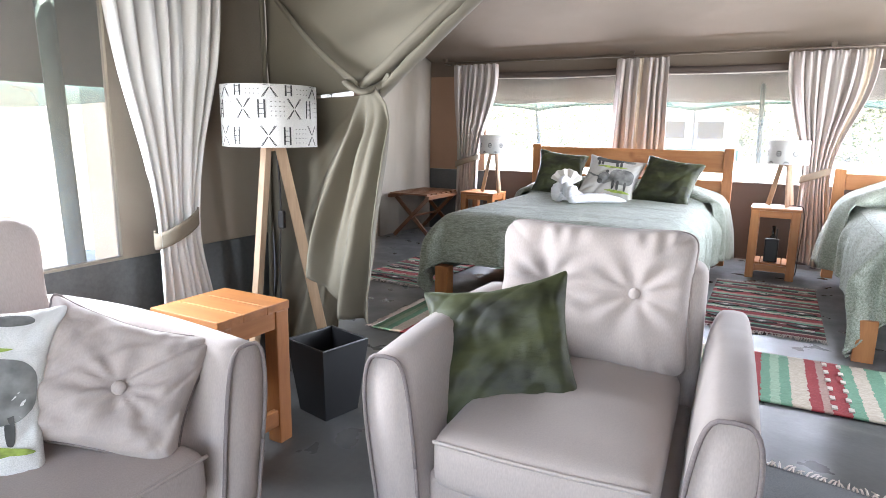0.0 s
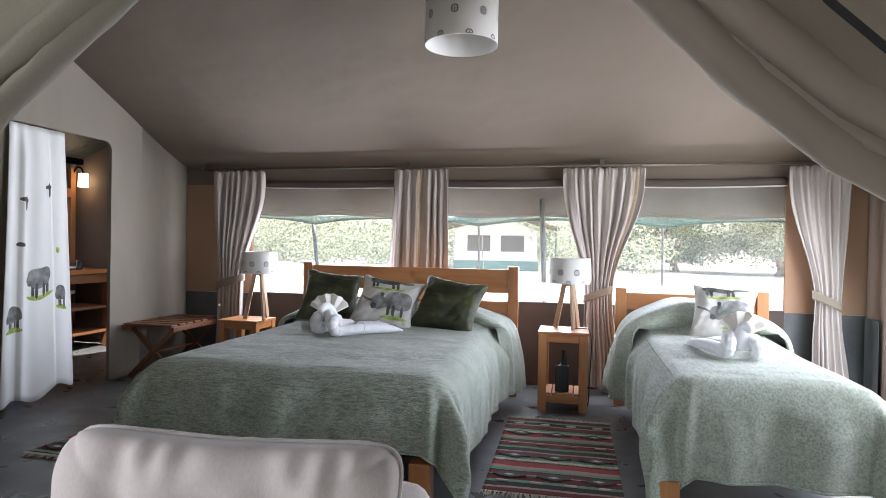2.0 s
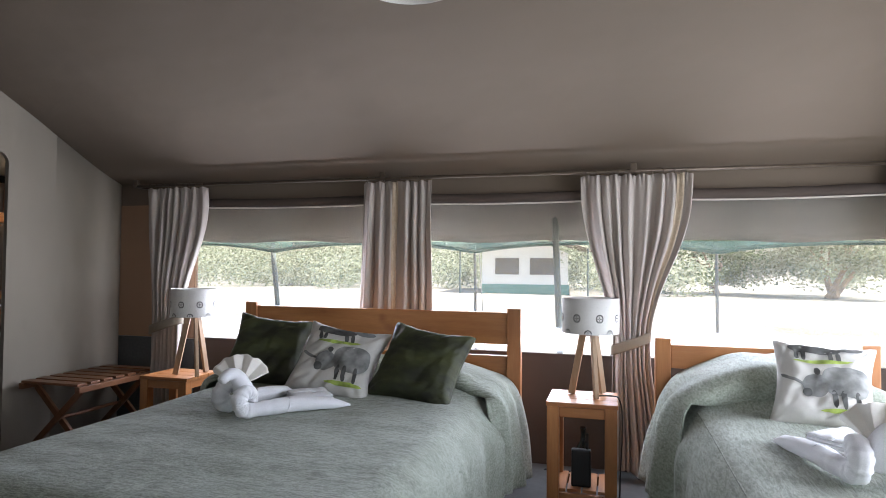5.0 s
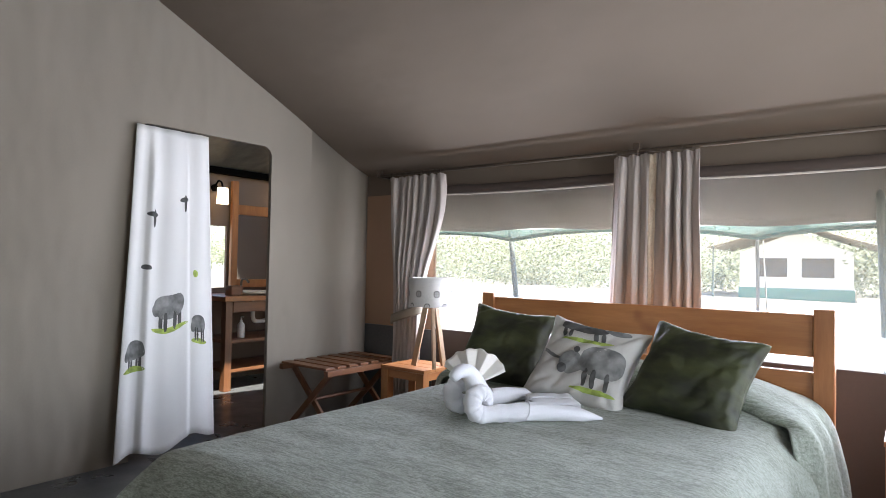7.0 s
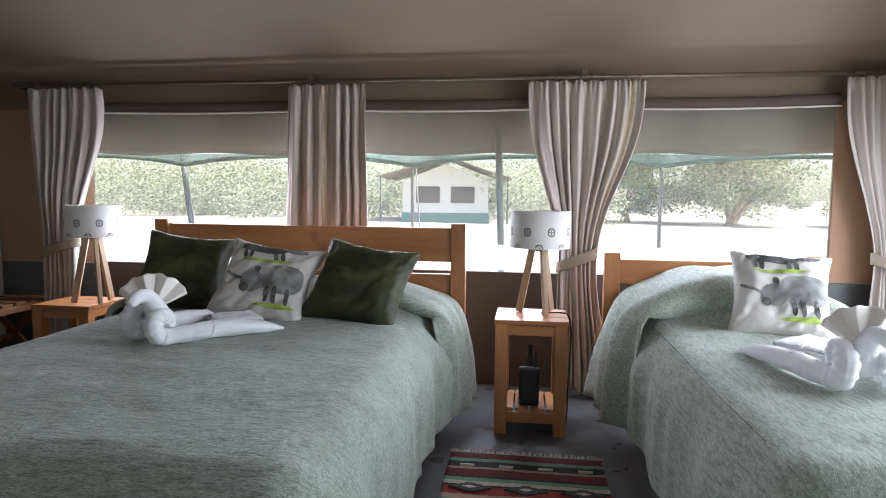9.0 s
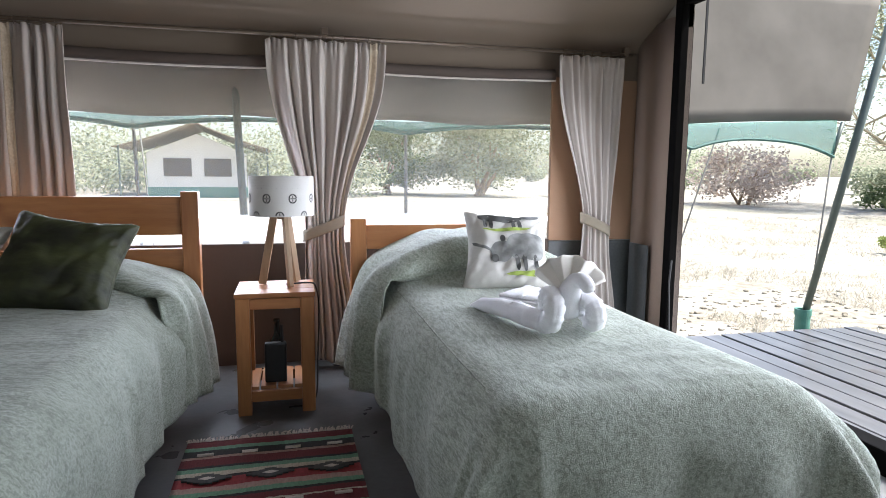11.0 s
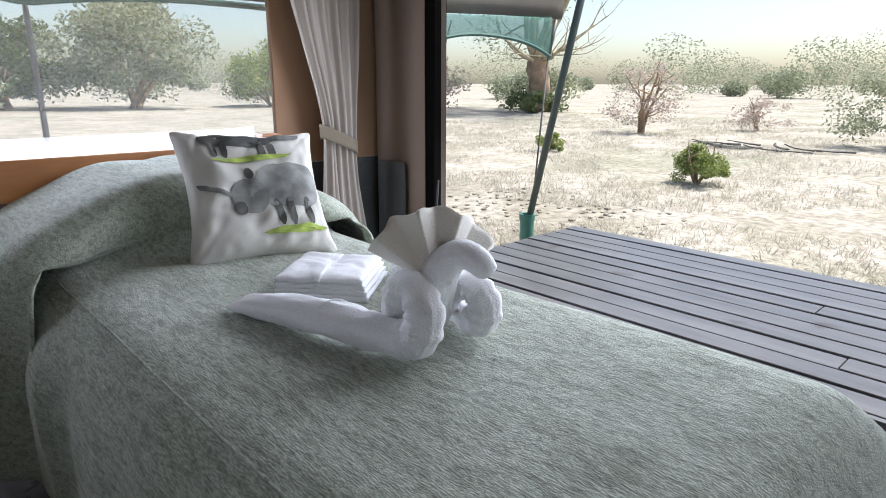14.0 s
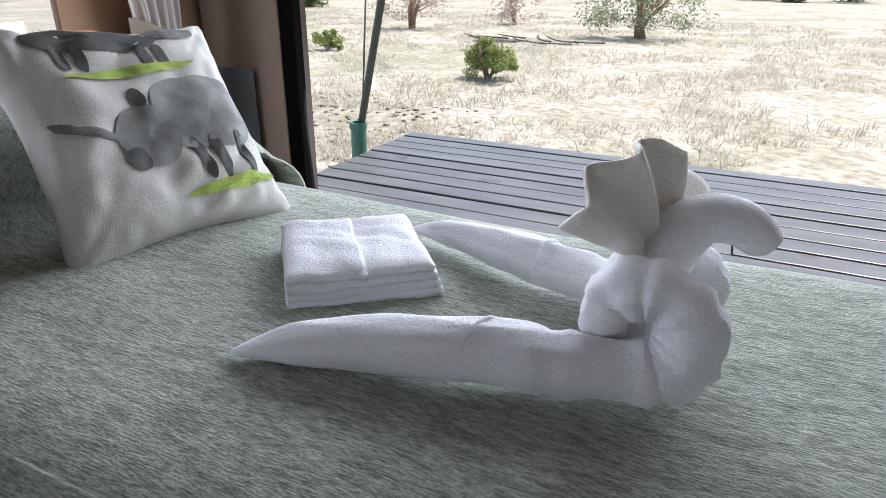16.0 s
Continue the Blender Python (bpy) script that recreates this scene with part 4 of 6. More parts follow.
# ---- beds ----
def throw_surface(w, y0, y1, top, drop, foot_drop, head, seed, rad=0.13, flare=0.06):
    """A throw laid over a mattress: flat on top, rolled over the edges, hanging in folds, longer at the corners.
    head: (centre y, half width, height) of the pillow hump."""
    hx = w / 2

    def f(u, v):
        fx = lerp(-hx - drop, hx + drop, u)
        fy = lerp(y0 - foot_drop, y1, v)
        cx = max(-hx + rad, min(hx - rad, fx))
        cy = max(y0 + rad, fy)
        d = Vector((fx - cx, fy - cy))
        s = d.length
        crown = 0.018 * noise.noise(Vector((fx * 1.5, fy * 1.5, seed))) + 0.02 * (1 - (abs(cx) / hx) ** 3)
        hump = 0.85 * head[2] * math.exp(-((fy - head[0]) / head[1]) ** 4) * (1 - 0.62 * sm(0.5, 1.0, abs(cx) / (hx - rad))) if head else 0
        z = top + crown * 0.6 + hump
        if s < 1e-6:
            soft = 0.006 * max(0.0, noise.noise(Vector((fx * 3.2, fy * 6.5, seed + 8)))) + 0.005 * max(0.0, 1 - 4 * abs(noise.noise(Vector((fx * 1.1, fy * 3.0, seed + 2)))))
            return (cx, cy, z + 0.003 * noise.noise(Vector((fx * 9, fy * 9, seed))) + soft)
        n2 = d / s
        an = math.atan2(n2.y, n2.x)
        corner = abs(math.sin(2 * an))
        arc = rad * math.pi / 2
        if s < arc:
            q = s / rad
            ox, dz = rad * math.sin(q), rad * (1 - math.cos(q))
        else:
            ox, dz = rad, rad + (s - arc)
        h = sm(rad * 0.7, 0.30, s)
        along = fx if abs(n2.y) > abs(n2.x) else fy
        q1 = along * 3.4 + seed * 3.7 + 0.35 * (s - rad) * math.sin(along * 9)
        ridge = max(0.0, 1 - 3.2 * abs(noise.noise(Vector((q1, seed, 0.4))))) ** 2
        wave = 0.45 * math.sin(along * 13 + seed + 1.3 * math.sin(along * 5)) + ridge * (0.5 + 0.5 * math.sin(along * 4 + seed)) + 0.35 * noise.noise(Vector((along * 9, s * 2, seed)))
        head_flare = 0.04 * math.exp(-((fy - head[0] + 0.10) / 0.28) ** 2) * h if abs(n2.x) > 0.7 else 0
        fold = head_flare + h * (((0.058 if w < 1.2 else 0.036) if abs(n2.y) > 0.7 else 0.026) * wave + 0.05 * corner * math.sin(an * 9 + seed)) + flare * h * (0.5 + 0.9 * corner)
        ox += fold
        lift = 1.0
        zz = z - dz * lift
        return (cx + n2.x * ox, cy + n2.y * ox, max(0.015, zz))
    return f


def smooth_at(keys, t):
    """Smooth interpolation in a short table of (t, value)."""
    k = max(i for i, (p, _) in enumerate(keys[:-1]) if t >= p or i == 0)
    (t0, a), (t1, c) = keys[k], keys[k + 1]
    m0 = (c - keys[k - 1][1]) / (t1 - keys[k - 1][0]) if k else 0.0
    m1 = (keys[k + 2][1] - a) / (keys[k + 2][0] - t0) if k + 2 < len(keys) else (c - a) / (t1 - t0)
    q, d = (t - t0) / (t1 - t0), t1 - t0
    return a * (2 * q ** 3 - 3 * q * q + 1) + m0 * d * (q ** 3 - 2 * q * q + q) + c * (3 * q * q - 2 * q ** 3) + m1 * d * (q ** 3 - q * q)


def pillow_fold(hx, y0, y1, top, high, seed):
    """The end of the throw drawn up over the pillow: it bulges forward over a tucked-in crease, and spills
    down past both sides of the bed, wider at the back."""
    def f(u, v):
        a = abs(u * 2 - 1)
        s = 1 if u > 0.5 else -1
        x = smooth_at([(0, 0), (0.30, hx - 0.30), (0.50, hx - 0.10), (0.66, hx + 0.04), (0.82, hx + 0.085), (1, hx + 0.11)], a)
        hz = smooth_at([(0, high), (0.30, high * 0.98), (0.50, high * 0.62), (0.66, 0.02), (0.82, -0.18), (1, -0.43)], a)
        out = sm(0.48, 0.74, a)
        slant = 0.14 * sm(0.30, 0.70, a)
        k = min(1.0, v / 0.45)
        an = lerp(-0.48 * math.pi, 0.5 * math.pi, k)
        rise = max(0.035, hz * 0.5)
        y_in = y0 + 0.095 - 0.095 * math.cos(an) + (y1 - y0 - 0.095) * max(0.0, (v - 0.45) / 0.55)
        z_in = hz - rise + rise * math.sin(an)
        y_out = lerp(y0, y1, v)
        y = lerp(y_in, y_out, out) - slant * (1 - v)
        z = lerp(z_in, hz, out)
        lip = 1 - sm(0.0, 0.18, v)
        x += out * (0.05 * v * sm(0.6, 1.0, a) - 0.045 * lip)
        crease = 0.014 * math.sin(v * 15 + a * 6 + seed) * (0.3 + out) + 0.020 * noise.noise(Vector((x * 5 * s, y * 5, seed)))
        x += crease * out
        z += (crease * 0.7 + 0.014) * (1 - out) - 0.05 * out * v * sm(0.85, 1, a)
        return (s * x, y, top + z)
    return sheet(f, 100, 44, 0.008)


def bed(name, cx, w, y_foot, y_head, post_h, rails, top, drop, foot_drop, leg_x, label, cat, head, seed, fold_front, cover):
    ob = thing(name, (cx, 0, 0), label, cat)
    hw = w / 2 + 0.045
    for s in (-1, 1):
        part("headboard_post", box((s * hw - 0.04, y_head, 0), (s * hw + 0.04, y_head + 0.065, post_h), 0.006), M["pineZ"], ob)
        part("leg", box((s * leg_x - 0.048, y_foot - 0.055, 0), (s * leg_x + 0.048, y_foot + 0.035, 0.222), 0.006), M["pineZ"], ob)
        part("side_rail", box((s * (hw - 0.06) - 0.015, y_foot + 0.10, top - 0.36), (s * (hw - 0.06) + 0.015, y_head, top - 0.24), 0.004), M["pineY"], ob)
    for z0, z1 in rails:
        part("headboard_plank", box((-hw + 0.041, y_head + 0.018, z0), (hw - 0.041, y_head + 0.046, z1), 0.005), M["pineX"], ob)
    part("foot_rail", box((-hw + 0.06, y_foot + 0.09, 0.29), (hw - 0.06, y_foot + 0.12, top - 0.20), 0.004), M["pineX"], ob)
    bm = bmesh.new()
    add_box(bm, (-w / 2 + 0.06, y_foot + 0.06, top - 0.24), (w / 2 - 0.06, y_head - 0.01, top - 0.07), 0.05)
    part("mattress", bm, M["white_sheet"], ob, "white mattress", True)
    th = thing("bed_throw", (cx, 0, 0), "sage green woven throw draped over " + cat, "bed throw", "bed throws")
    f = throw_surface(w, y_foot, y_head - 0.03, top, drop, foot_drop, head, seed)
    part("cloth", sheet(f, 150, 160, 0.008), cover, th, "", True)
    if w < 1.2:
        u = 0.5 - (w / 2 - 0.06) / (w + 2 * drop)
        part("seam", tube([Vector(f(u, lerp(0.25, 0.78, k / 40))) for k in range(41)], 0.003, 5), cover, th, "raised seam", True)
    part("pillow_fold", pillow_fold(w / 2, head[0] - fold_front, y_head - 0.035, top, head[2], seed), cover, th, "throw folded up over the pillow", True)
    part("hem", tube([Vector(f(lerp(0.05, 0.95, k / 80), 0.0)) for k in range(81)], 0.006, 6), cover, th, "stitched hem", True)
    return ob


bed("double_bed", 0.0, 1.62, 3.62, 5.76, 1.01, ((0.80, 0.985), (0.57, 0.735), (0.36, 0.50)), 0.57, 0.40, 0.265, 0.69, "varnished pine double bed with slatted headboard", "double bed", (5.53, 0.22, 0.13), 1, 0.16, M["blanket"])
bed("single_bed", 2.145, 0.88, 3.69, 5.74, 0.875, ((0.715, 0.84), (0.53, 0.66), (0.36, 0.46)), 0.615, 0.40, 0.335, 0.43, "varnished pine single bed with slatted headboard", "single bed", (5.47, 0.22, 0.19), 5, 0.25, M["blanket_long"])


# ---- cushions ----
def cushion_point(a, c, w, h, thick, front, seed, sag=0.01, buttons=(), puff=0.45):
    """A point on a stuffed square cushion lying in the xz plane; a and c run from -1 to 1."""
    ea, ec = 1 - abs(a) ** 3.2, 1 - abs(c) ** 3.2
    k = 8 if puff < 0.3 else 22
    big = max(abs(a), abs(c))
    if big > 0:
        sc = big / (abs(a) ** k + abs(c) ** k) ** (1 / k)
        a, c = a * sc, c * sc
    t = thick * (max(0, ea * ec)) ** puff
    pin = 1 - 0.34 * puff * (1 - c * c) * abs(a) ** 3
    pin2 = 1 - 0.34 * puff * (1 - a * a) * abs(c) ** 3
    wr = 0.012 * noise.noise(Vector((a * 2.4, c * 2.4, seed))) + 0.006 * noise.noise(Vector((a * 6, c * 5, seed + 7)))
    if puff > 0.3:
        t -= 0.010 * max(0.0, 1 - 5 * abs(noise.noise(Vector(((a - c) * 2.1, (a + c) * 0.7, seed + 3))))) * (ea * ec) ** 0.3
        t += 0.006 * noise.noise(Vector((a * 9, c * 4, seed + 5))) * sm(0.35, 0.9, max(abs(a), abs(c))) * (ea * ec) ** 0.2
    edge = 0.005 * (abs(a) ** 6 + abs(c) ** 6) * math.sin((a + c) * 9 + seed)
    x, z = a * w / 2 * pin, c * h / 2 * pin2 + sag * (a * a) * (c > 0)
    if puff < 0.3:
        t += 0.007 * math.sin(a * 24 + 2 * math.sin(a * 7 + seed)) * sm(0.55, 0.92, abs(c)) * (1 - abs(c) ** 16)
    for bx_, bz_, depth, rr in buttons:
        d2 = math.hypot(x - bx_, z - bz_)
        an = math.atan2(z - bz_, x - bx_)
        t -= depth * math.exp(-(d2 / rr) ** 1.1)
        t += 0.14 * depth * math.sin(an * 9 + seed + 2 * math.sin(an * 2)) * math.exp(-((d2 - rr) / (rr * 0.9)) ** 2)
    return (x, -front * (t + wr * (ea * ec)) + edge * (1 - ea * ec) * 0.6, z)


def cushion(name, m, w, h, thick, mat, label, cat="cushion", group="", seed=0, buttons=(), piping="", front_mat=None, puff=0.45):
    ob = thing(name, m, label, cat, group)
    n2 = 60 if buttons else 44
    cc = lambda q: math.copysign(1 - (1 - abs(2 * q - 1)) ** 1.25, 2 * q - 1)
    part("cover_front", sheet(lambda u, v: cushion_point(cc(u), cc(v), w, h, thick / 2, 1, seed, 0.008 if puff > 0.3 else 0.0, buttons, puff), n2, n2), M[front_mat or mat], ob, "", True)
    part("cover_back", sheet(lambda u, v: cushion_point(cc(u), cc(v), w, h, thick / 2, -1, seed, 0.008 if puff > 0.3 else 0.0, (), puff), n2, n2), M[mat], ob, "", True)
    if piping:
        ring = [(-1 + 2 * k / 24, -1) for k in range(24)] + [(1, -1 + 2 * k / 24) for k in range(24)] + [(1 - 2 * k / 24, 1) for k in range(24)] + [(-1, 1 - 2 * k / 24) for k in range(25)]
        part("piping", tube([cushion_point(a, c, w, h, thick / 2, 1, seed, 0.008 if puff > 0.3 else 0.0, (), puff) for a, c in ring], 0.005, 6), M[piping], ob, "corded edge", True)
    for bx_, bz_, depth, rr in buttons:
        bm = bmesh.new()
        bmesh.ops.create_uvsphere(bm, u_segments=12, v_segments=8, radius=0.017, matrix=Matrix.Translation((bx_, -(thick / 2 - depth * 0.75), bz_)) @ Matrix.Diagonal((1, 0.6, 1, 1)))
        part("button", bm, M["upholstery"], ob, "covered button", True)
    return ob


def printed(ob, w, h, thick, seed, flip=1):
    """Plain grey and green shapes printed on a cushion's front."""
    def blot(ca, cz, ra, rz, mat, k2=2.3, tilt=0.0, sd=0):
        def g(u, r):
            an = u * 2 * math.pi
            k = r * (1 + 0.10 * noise.noise(Vector((math.cos(an) * 1.5, math.sin(an) * 1.5, sd + seed))))
            x = ra * k * math.copysign(abs(math.cos(an)) ** (2 / k2), math.cos(an))
            z = rz * k * math.copysign(abs(math.sin(an)) ** (2 / k2), math.sin(an))
            a = ca + x * math.cos(tilt) - z * math.sin(tilt)
            c = cz + x * math.sin(tilt) + z * math.cos(tilt)
            p = cushion_point(max(-1, min(1, a * flip)), max(-1, min(1, c)), w, h, thick / 2, 1, seed)
            return (p[0], p[1] - 0.0025 - 0.0005 * sd, p[2])
        part("printed_shape", sheet(g, 32, 5), M[mat], ob, "", True)
    # lower shape with its strip of green
    blot(0.42, 0.0, 0.46, 0.33, "print_grey", 2.5, -0.05, 0)
    blot(-0.14, -0.14, 0.23, 0.24, "print_grey", 2.2, 0.5, 1)
    blot(-0.56, -0.06, 0.32, 0.035, "print_grey", 1.6, -0.28, 1)
    blot(-0.28, -0.30, 0.09, 0.10, "print_dark", 2, 0, 2)
    blot(-0.12, 0.16, 0.06, 0.08, "print_dark", 1.8, 0.4, 2)
    blot(-0.20, 0.02, 0.03, 0.07, "print_grey", 1.6, 0.6, 2)
    for q in (0.20, 0.36, 0.62):
        blot(q, -0.38, 0.05, 0.19, "print_dark", 2.6, 0.12, 1)
    blot(0.42, -0.64, 0.46, 0.06, "print_green", 1.8, 0.06, 3)
    # upper shape
    blot(-0.20, 0.74, 0.50, 0.15, "print_dark", 2.6, 0.0, 0)
    blot(0.46, 0.80, 0.26, 0.09, "print_grey", 2.0, -0.05, 1)
    for q in (-0.52, -0.38, 0.12, 0.26):
        blot(q, 0.54, 0.045, 0.12, "print_dark", 2.6, 0.15, 1)
    blot(-0.02, 0.40, 0.55, 0.045, "print_green", 1.8, 0.08, 3)


cushion("cushion", pose(-0.475, 5.35, 0.76, -34, 7, 14), 0.45, 0.44, 0.17, "velvet", "olive green velvet cushion leaning on the double bed headboard", "cushion", "green cushions", 3)
cushion("cushion", pose(0.45, 5.28, 0.735, -36, 8, -8), 0.48, 0.44, 0.18, "velvet", "olive green velvet cushion propped on the double bed", "cushion", "green cushions", 8)
pc = cushion("printed_cushion", pose(0.0, 5.25, 0.735, -36, 7, -2), 0.49, 0.43, 0.14, "cushion_cotton", "white cotton cushion printed with plain grey shapes on the double bed", "cushion", "printed cushions", 5)
printed(pc, 0.49, 0.43, 0.14, 5)
ps = cushion("printed_cushion", pose(2.228, 5.10, 0.765, -38, 2, -14), 0.39, 0.41, 0.15, "cushion_cotton", "white cotton cushion printed with plain grey shapes on the single bed", "cushion", "printed cushions", 11)
printed(ps, 0.39, 0.41, 0.15, 11)


# ---- folded towels ----
def towel_figure(m, label, fan_turn=-30):
    """Two rolled towel ends run back along the bed; each curls up in a loop, with a short neck and a pleated cloth between."""
    ob = thing("folded_towel", m, label, "towel", "towel sculptures")
    sides = (
        ((-0.165, 0.405, 0.006), (-0.140, 0.33, 0.022), (-0.112, 0.22, 0.032), (-0.094, 0.13, 0.034), (-0.082, 0.065, 0.034), -0.064, 0.040, 0.0, 0.073),
        ((0.235, 0.38, 0.006), (0.205, 0.30, 0.022), (0.16, 0.20, 0.032), (0.13, 0.12, 0.033), (0.108, 0.05, 0.033), 0.085, 0.034, -0.012, 0.064),
    )
    for p0, p1, p2, p3, p4, x, rc, yc, zc in sides:
        loop = [(x * (1 - 0.05 * k), yc + rc * math.cos(radians(an)), zc + rc * math.sin(radians(an))) for k, an in enumerate((262, 218, 175, 132, 90, 45, 0, -40))]
        pts = spline([p0, p1, p2, p3, p4] + loop, 7)
        k = len(pts)
        bm = bmesh.new()
        rr = []
        for i in range(k):
            t = i / (k - 1)
            r0 = curve_at([(0, 0.004), (0.07, 0.022), (0.16, 0.031), (0.27, 0.033), (0.34, 0.030), (0.42, 0.033), (0.6, 0.032), (0.8, 0.029), (0.93, 0.024), (1, 0.014)], t)
            rr.append(r0 * (0.4 + 0.6 * rc / 0.040) * (1 + 0.075 * math.sin(i * 1.15 + math.sin(i * 0.7)) * sm(0.22, 0.34, t)))
        add_tube(bm, pts, rr, 28, squash=1.0, wob=0.16)
        part("rolled_side", bm, M["towel"], ob, "", True)
        # hem that crosses the roll where the towel turns over itself
        turn = [Vector(p3) + Vector((0.034 * math.cos(q), 0.030 * math.sin(q * 0.5), 0.034 * math.sin(q))) for q in [lerp(-0.6, 3.5, i / 14) for i in range(15)]]
        part("hem", tube(turn, 0.0022, 6, wob=0.3), M["towel"], ob, "stitched towel hem", True)
    bm = bmesh.new()
    add_tube(bm, spline([(0.012, 0.03, 0.055), (0.012, 0.012, 0.10), (0.014, -0.008, 0.138), (0.018, -0.034, 0.163), (0.022, -0.064, 0.164), (0.026, -0.088, 0.150), (0.027, -0.098, 0.142)], 6), [curve_at([(0, 0.046), (0.3, 0.034), (0.5, 0.026), (0.8, 0.021), (0.95, 0.015), (1, 0.008)], i / 36) for i in range(37)], 18, squash=0.95, wob=0.15)
    part("neck", bm, M["towel"], ob, "", True)

    def fan(u, v):
        an = lerp(-1.10, 1.16, u)
        r = lerp(0.012, 0.122, v) * (1 - 0.02 * math.cos(u * 2 * math.pi * 6))
        pl = 0.017 * v * (2 * abs(2 * ((u * 3.5 + 0.15) % 1) - 1) - 1)
        q = Vector((r * math.sin(an), pl + 0.035 * v * v, 0.0))
        q.rotate(Euler((0, 0, radians(fan_turn))))
        return (0.006 + q.x, 0.0 + q.y, 0.109 + r * math.cos(an))
    part("fan", sheet(fan, 84, 12, 0.006), M["face_cloth"], ob, "pleated face cloth tinted cream as if backlit", True)
    return ob


def towel_square(m, label):
    """A face towel folded in four, its layers showing along one side, creased on top."""
    ob = thing("folded_face_towel", m, label, "towel", "folded face towels")
    for k in range(4):
        z = 0.007 + k * 0.0115

        def f(u, v):
            x = lerp(-0.10, 0.10, u) + 0.006 * noise.noise(Vector((v * 3, k, 1))) - 0.004 * k * (u > 0.5)
            y = lerp(-0.095, 0.095, v) + 0.006 * noise.noise(Vector((u * 3, k, 5)))
            edge = 1 - max(abs(2 * u - 1), abs(2 * v - 1)) ** 8
            crease = 0.004 + 0.004 * noise.noise(Vector((u * 4 + v * 7, v * 2.0, 3.1))) + 0.002 * noise.noise(Vector((u * 16, v * 9, 6.1))) if k == 3 else 0
            return (x, y, z + edge * (0.006 * noise.noise(Vector((u * 5, v * 3, 0.4))) + crease) - 0.006 * (1 - edge))
        part("layer", sheet(f, 32, 28, 0.0105), M["towel"], ob, "", True)
    return ob


towel_figure(pose(2.13, 4.29, 0.633, 0, 0, 2), "white terry towel folded into a fan-tailed figure on the single bed")
towel_square(pose(2.195, 4.685, 0.636, 0, 0, -50), "white face towel folded square on the single bed")
towel_figure(pose(-0.19, 4.64, 0.588, 0, 0, -22) @ Matrix.Diagonal((1.12, 1.12, 1.12, 1)), "white terry towel folded into a fan-tailed figure on the double bed", 50)
towel_square(pose(-0.02, 4.98, 0.590, 0, 0, -50), "white face towel folded square on the double bed")


# ---- bedside tables ----
def bedside(at, wx, dy, h, label, group):
    ob = thing("bedside_table", at, label, "bedside table", group)
    for sx in (-1, 1):
        for sy in (-1, 1):
            x, y = sx * (wx / 2 - 0.03), sy * (dy / 2 - 0.03)
            part("leg", box((x - 0.03, y - 0.03, 0), (x + 0.03, y + 0.03, h - 0.022), 0.004), M["pineZ"], ob)
    n2 = 3
    for k in range(n2):
        a, c = -dy / 2 + dy * k / n2, -dy / 2 + dy * (k + 1) / n2
        part("top_plank", box((-wx / 2 - 0.005, a + 0.002, h - 0.022), (wx / 2 + 0.005, c - 0.002, h), 0.003), M["pineX"], ob)
    for sy in (-1, 1):
        y = sy * (dy / 2 - 0.02)
        for z0 in (0.06, h - 0.075):
            part("rail", box((-wx / 2 + 0.06, y - 0.012, z0), (wx / 2 - 0.06, y + 0.012, z0 + 0.05), 0.003), M["pineX"], ob)
    for sx in (-1, 1):
        x = sx * (wx / 2 - 0.02)
        for z0 in (0.06, h - 0.075):
            part("rail", box((x - 0.012, -dy / 2 + 0.06, z0), (x + 0.012, dy / 2 - 0.06, z0 + 0.05), 0.003), M["pineY"], ob)
    for k in range(4):
        a = -wx / 2 + 0.02 + k * (wx - 0.04) / 4
        part("shelf_slat", box((a + 0.004, -dy / 2 + 0.03, 0.11), (a + (wx - 0.04) / 4 - 0.004, dy / 2 - 0.03, 0.126), 0.002), M["pineY"], ob)
    return ob


bedside((1.25, 5.60, 0), 0.345, 0.34, 0.565, "slim varnished pine bedside table between the beds", "bedside tables")
bedside((-1.46, 5.86, 0), 0.36, 0.34, 0.50, "varnished pine bedside table beside the double bed", "bedside tables")


# ---- lamps ----
def shade_print_small(r, h):
    """Ring of small wheel-shaped motifs and dots on a shade."""
    bm = bmesh.new()

    def q(th, z, w, hh, rot=0.0):
        vs = []
        for a, c in ((-w, -hh), (w, -hh), (w, hh), (-w, hh)):
            aa, cc = a * math.cos(rot) - c * math.sin(rot), a * math.sin(rot) + c * math.cos(rot)
            t = th + aa / r
            vs.append(bm.verts.new(((r + 0.0012) * math.cos(t), (r + 0.0012) * math.sin(t), z + cc)))
        bm.faces.new(vs)
    for row in (0.45, 0.02):
        for k in range(8):
            th = 2 * math.pi * (k + 0.5 * (row < 0.2)) / 8
            z = h * row
            for d in range(4):
                an = d * math.pi / 2
                for off in (0.35, 0.8, -0.35, -0.8):
                    t2, z2 = th + 0.017 * math.cos(an + off) / r, z + 0.019 * math.sin(an + off)
                    if 0.004 < z2 < h - 0.004:
                        q(t2, z2, 0.0052, 0.0028, an + off + math.pi / 2)
                t2, z2 = th + 0.008 * math.cos(an) / r, z + 0.008 * math.sin(an)
                if 0.004 < z2 < h:
                    q(t2, z2, 0.0065, 0.0018, an)
    for k in range(40):
        for i in range(4):
            q(2 * math.pi * (k + 0.5 * (i % 2)) / 40, h * (0.70 + 0.07 * i), 0.0009, 0.0009)
    return bm


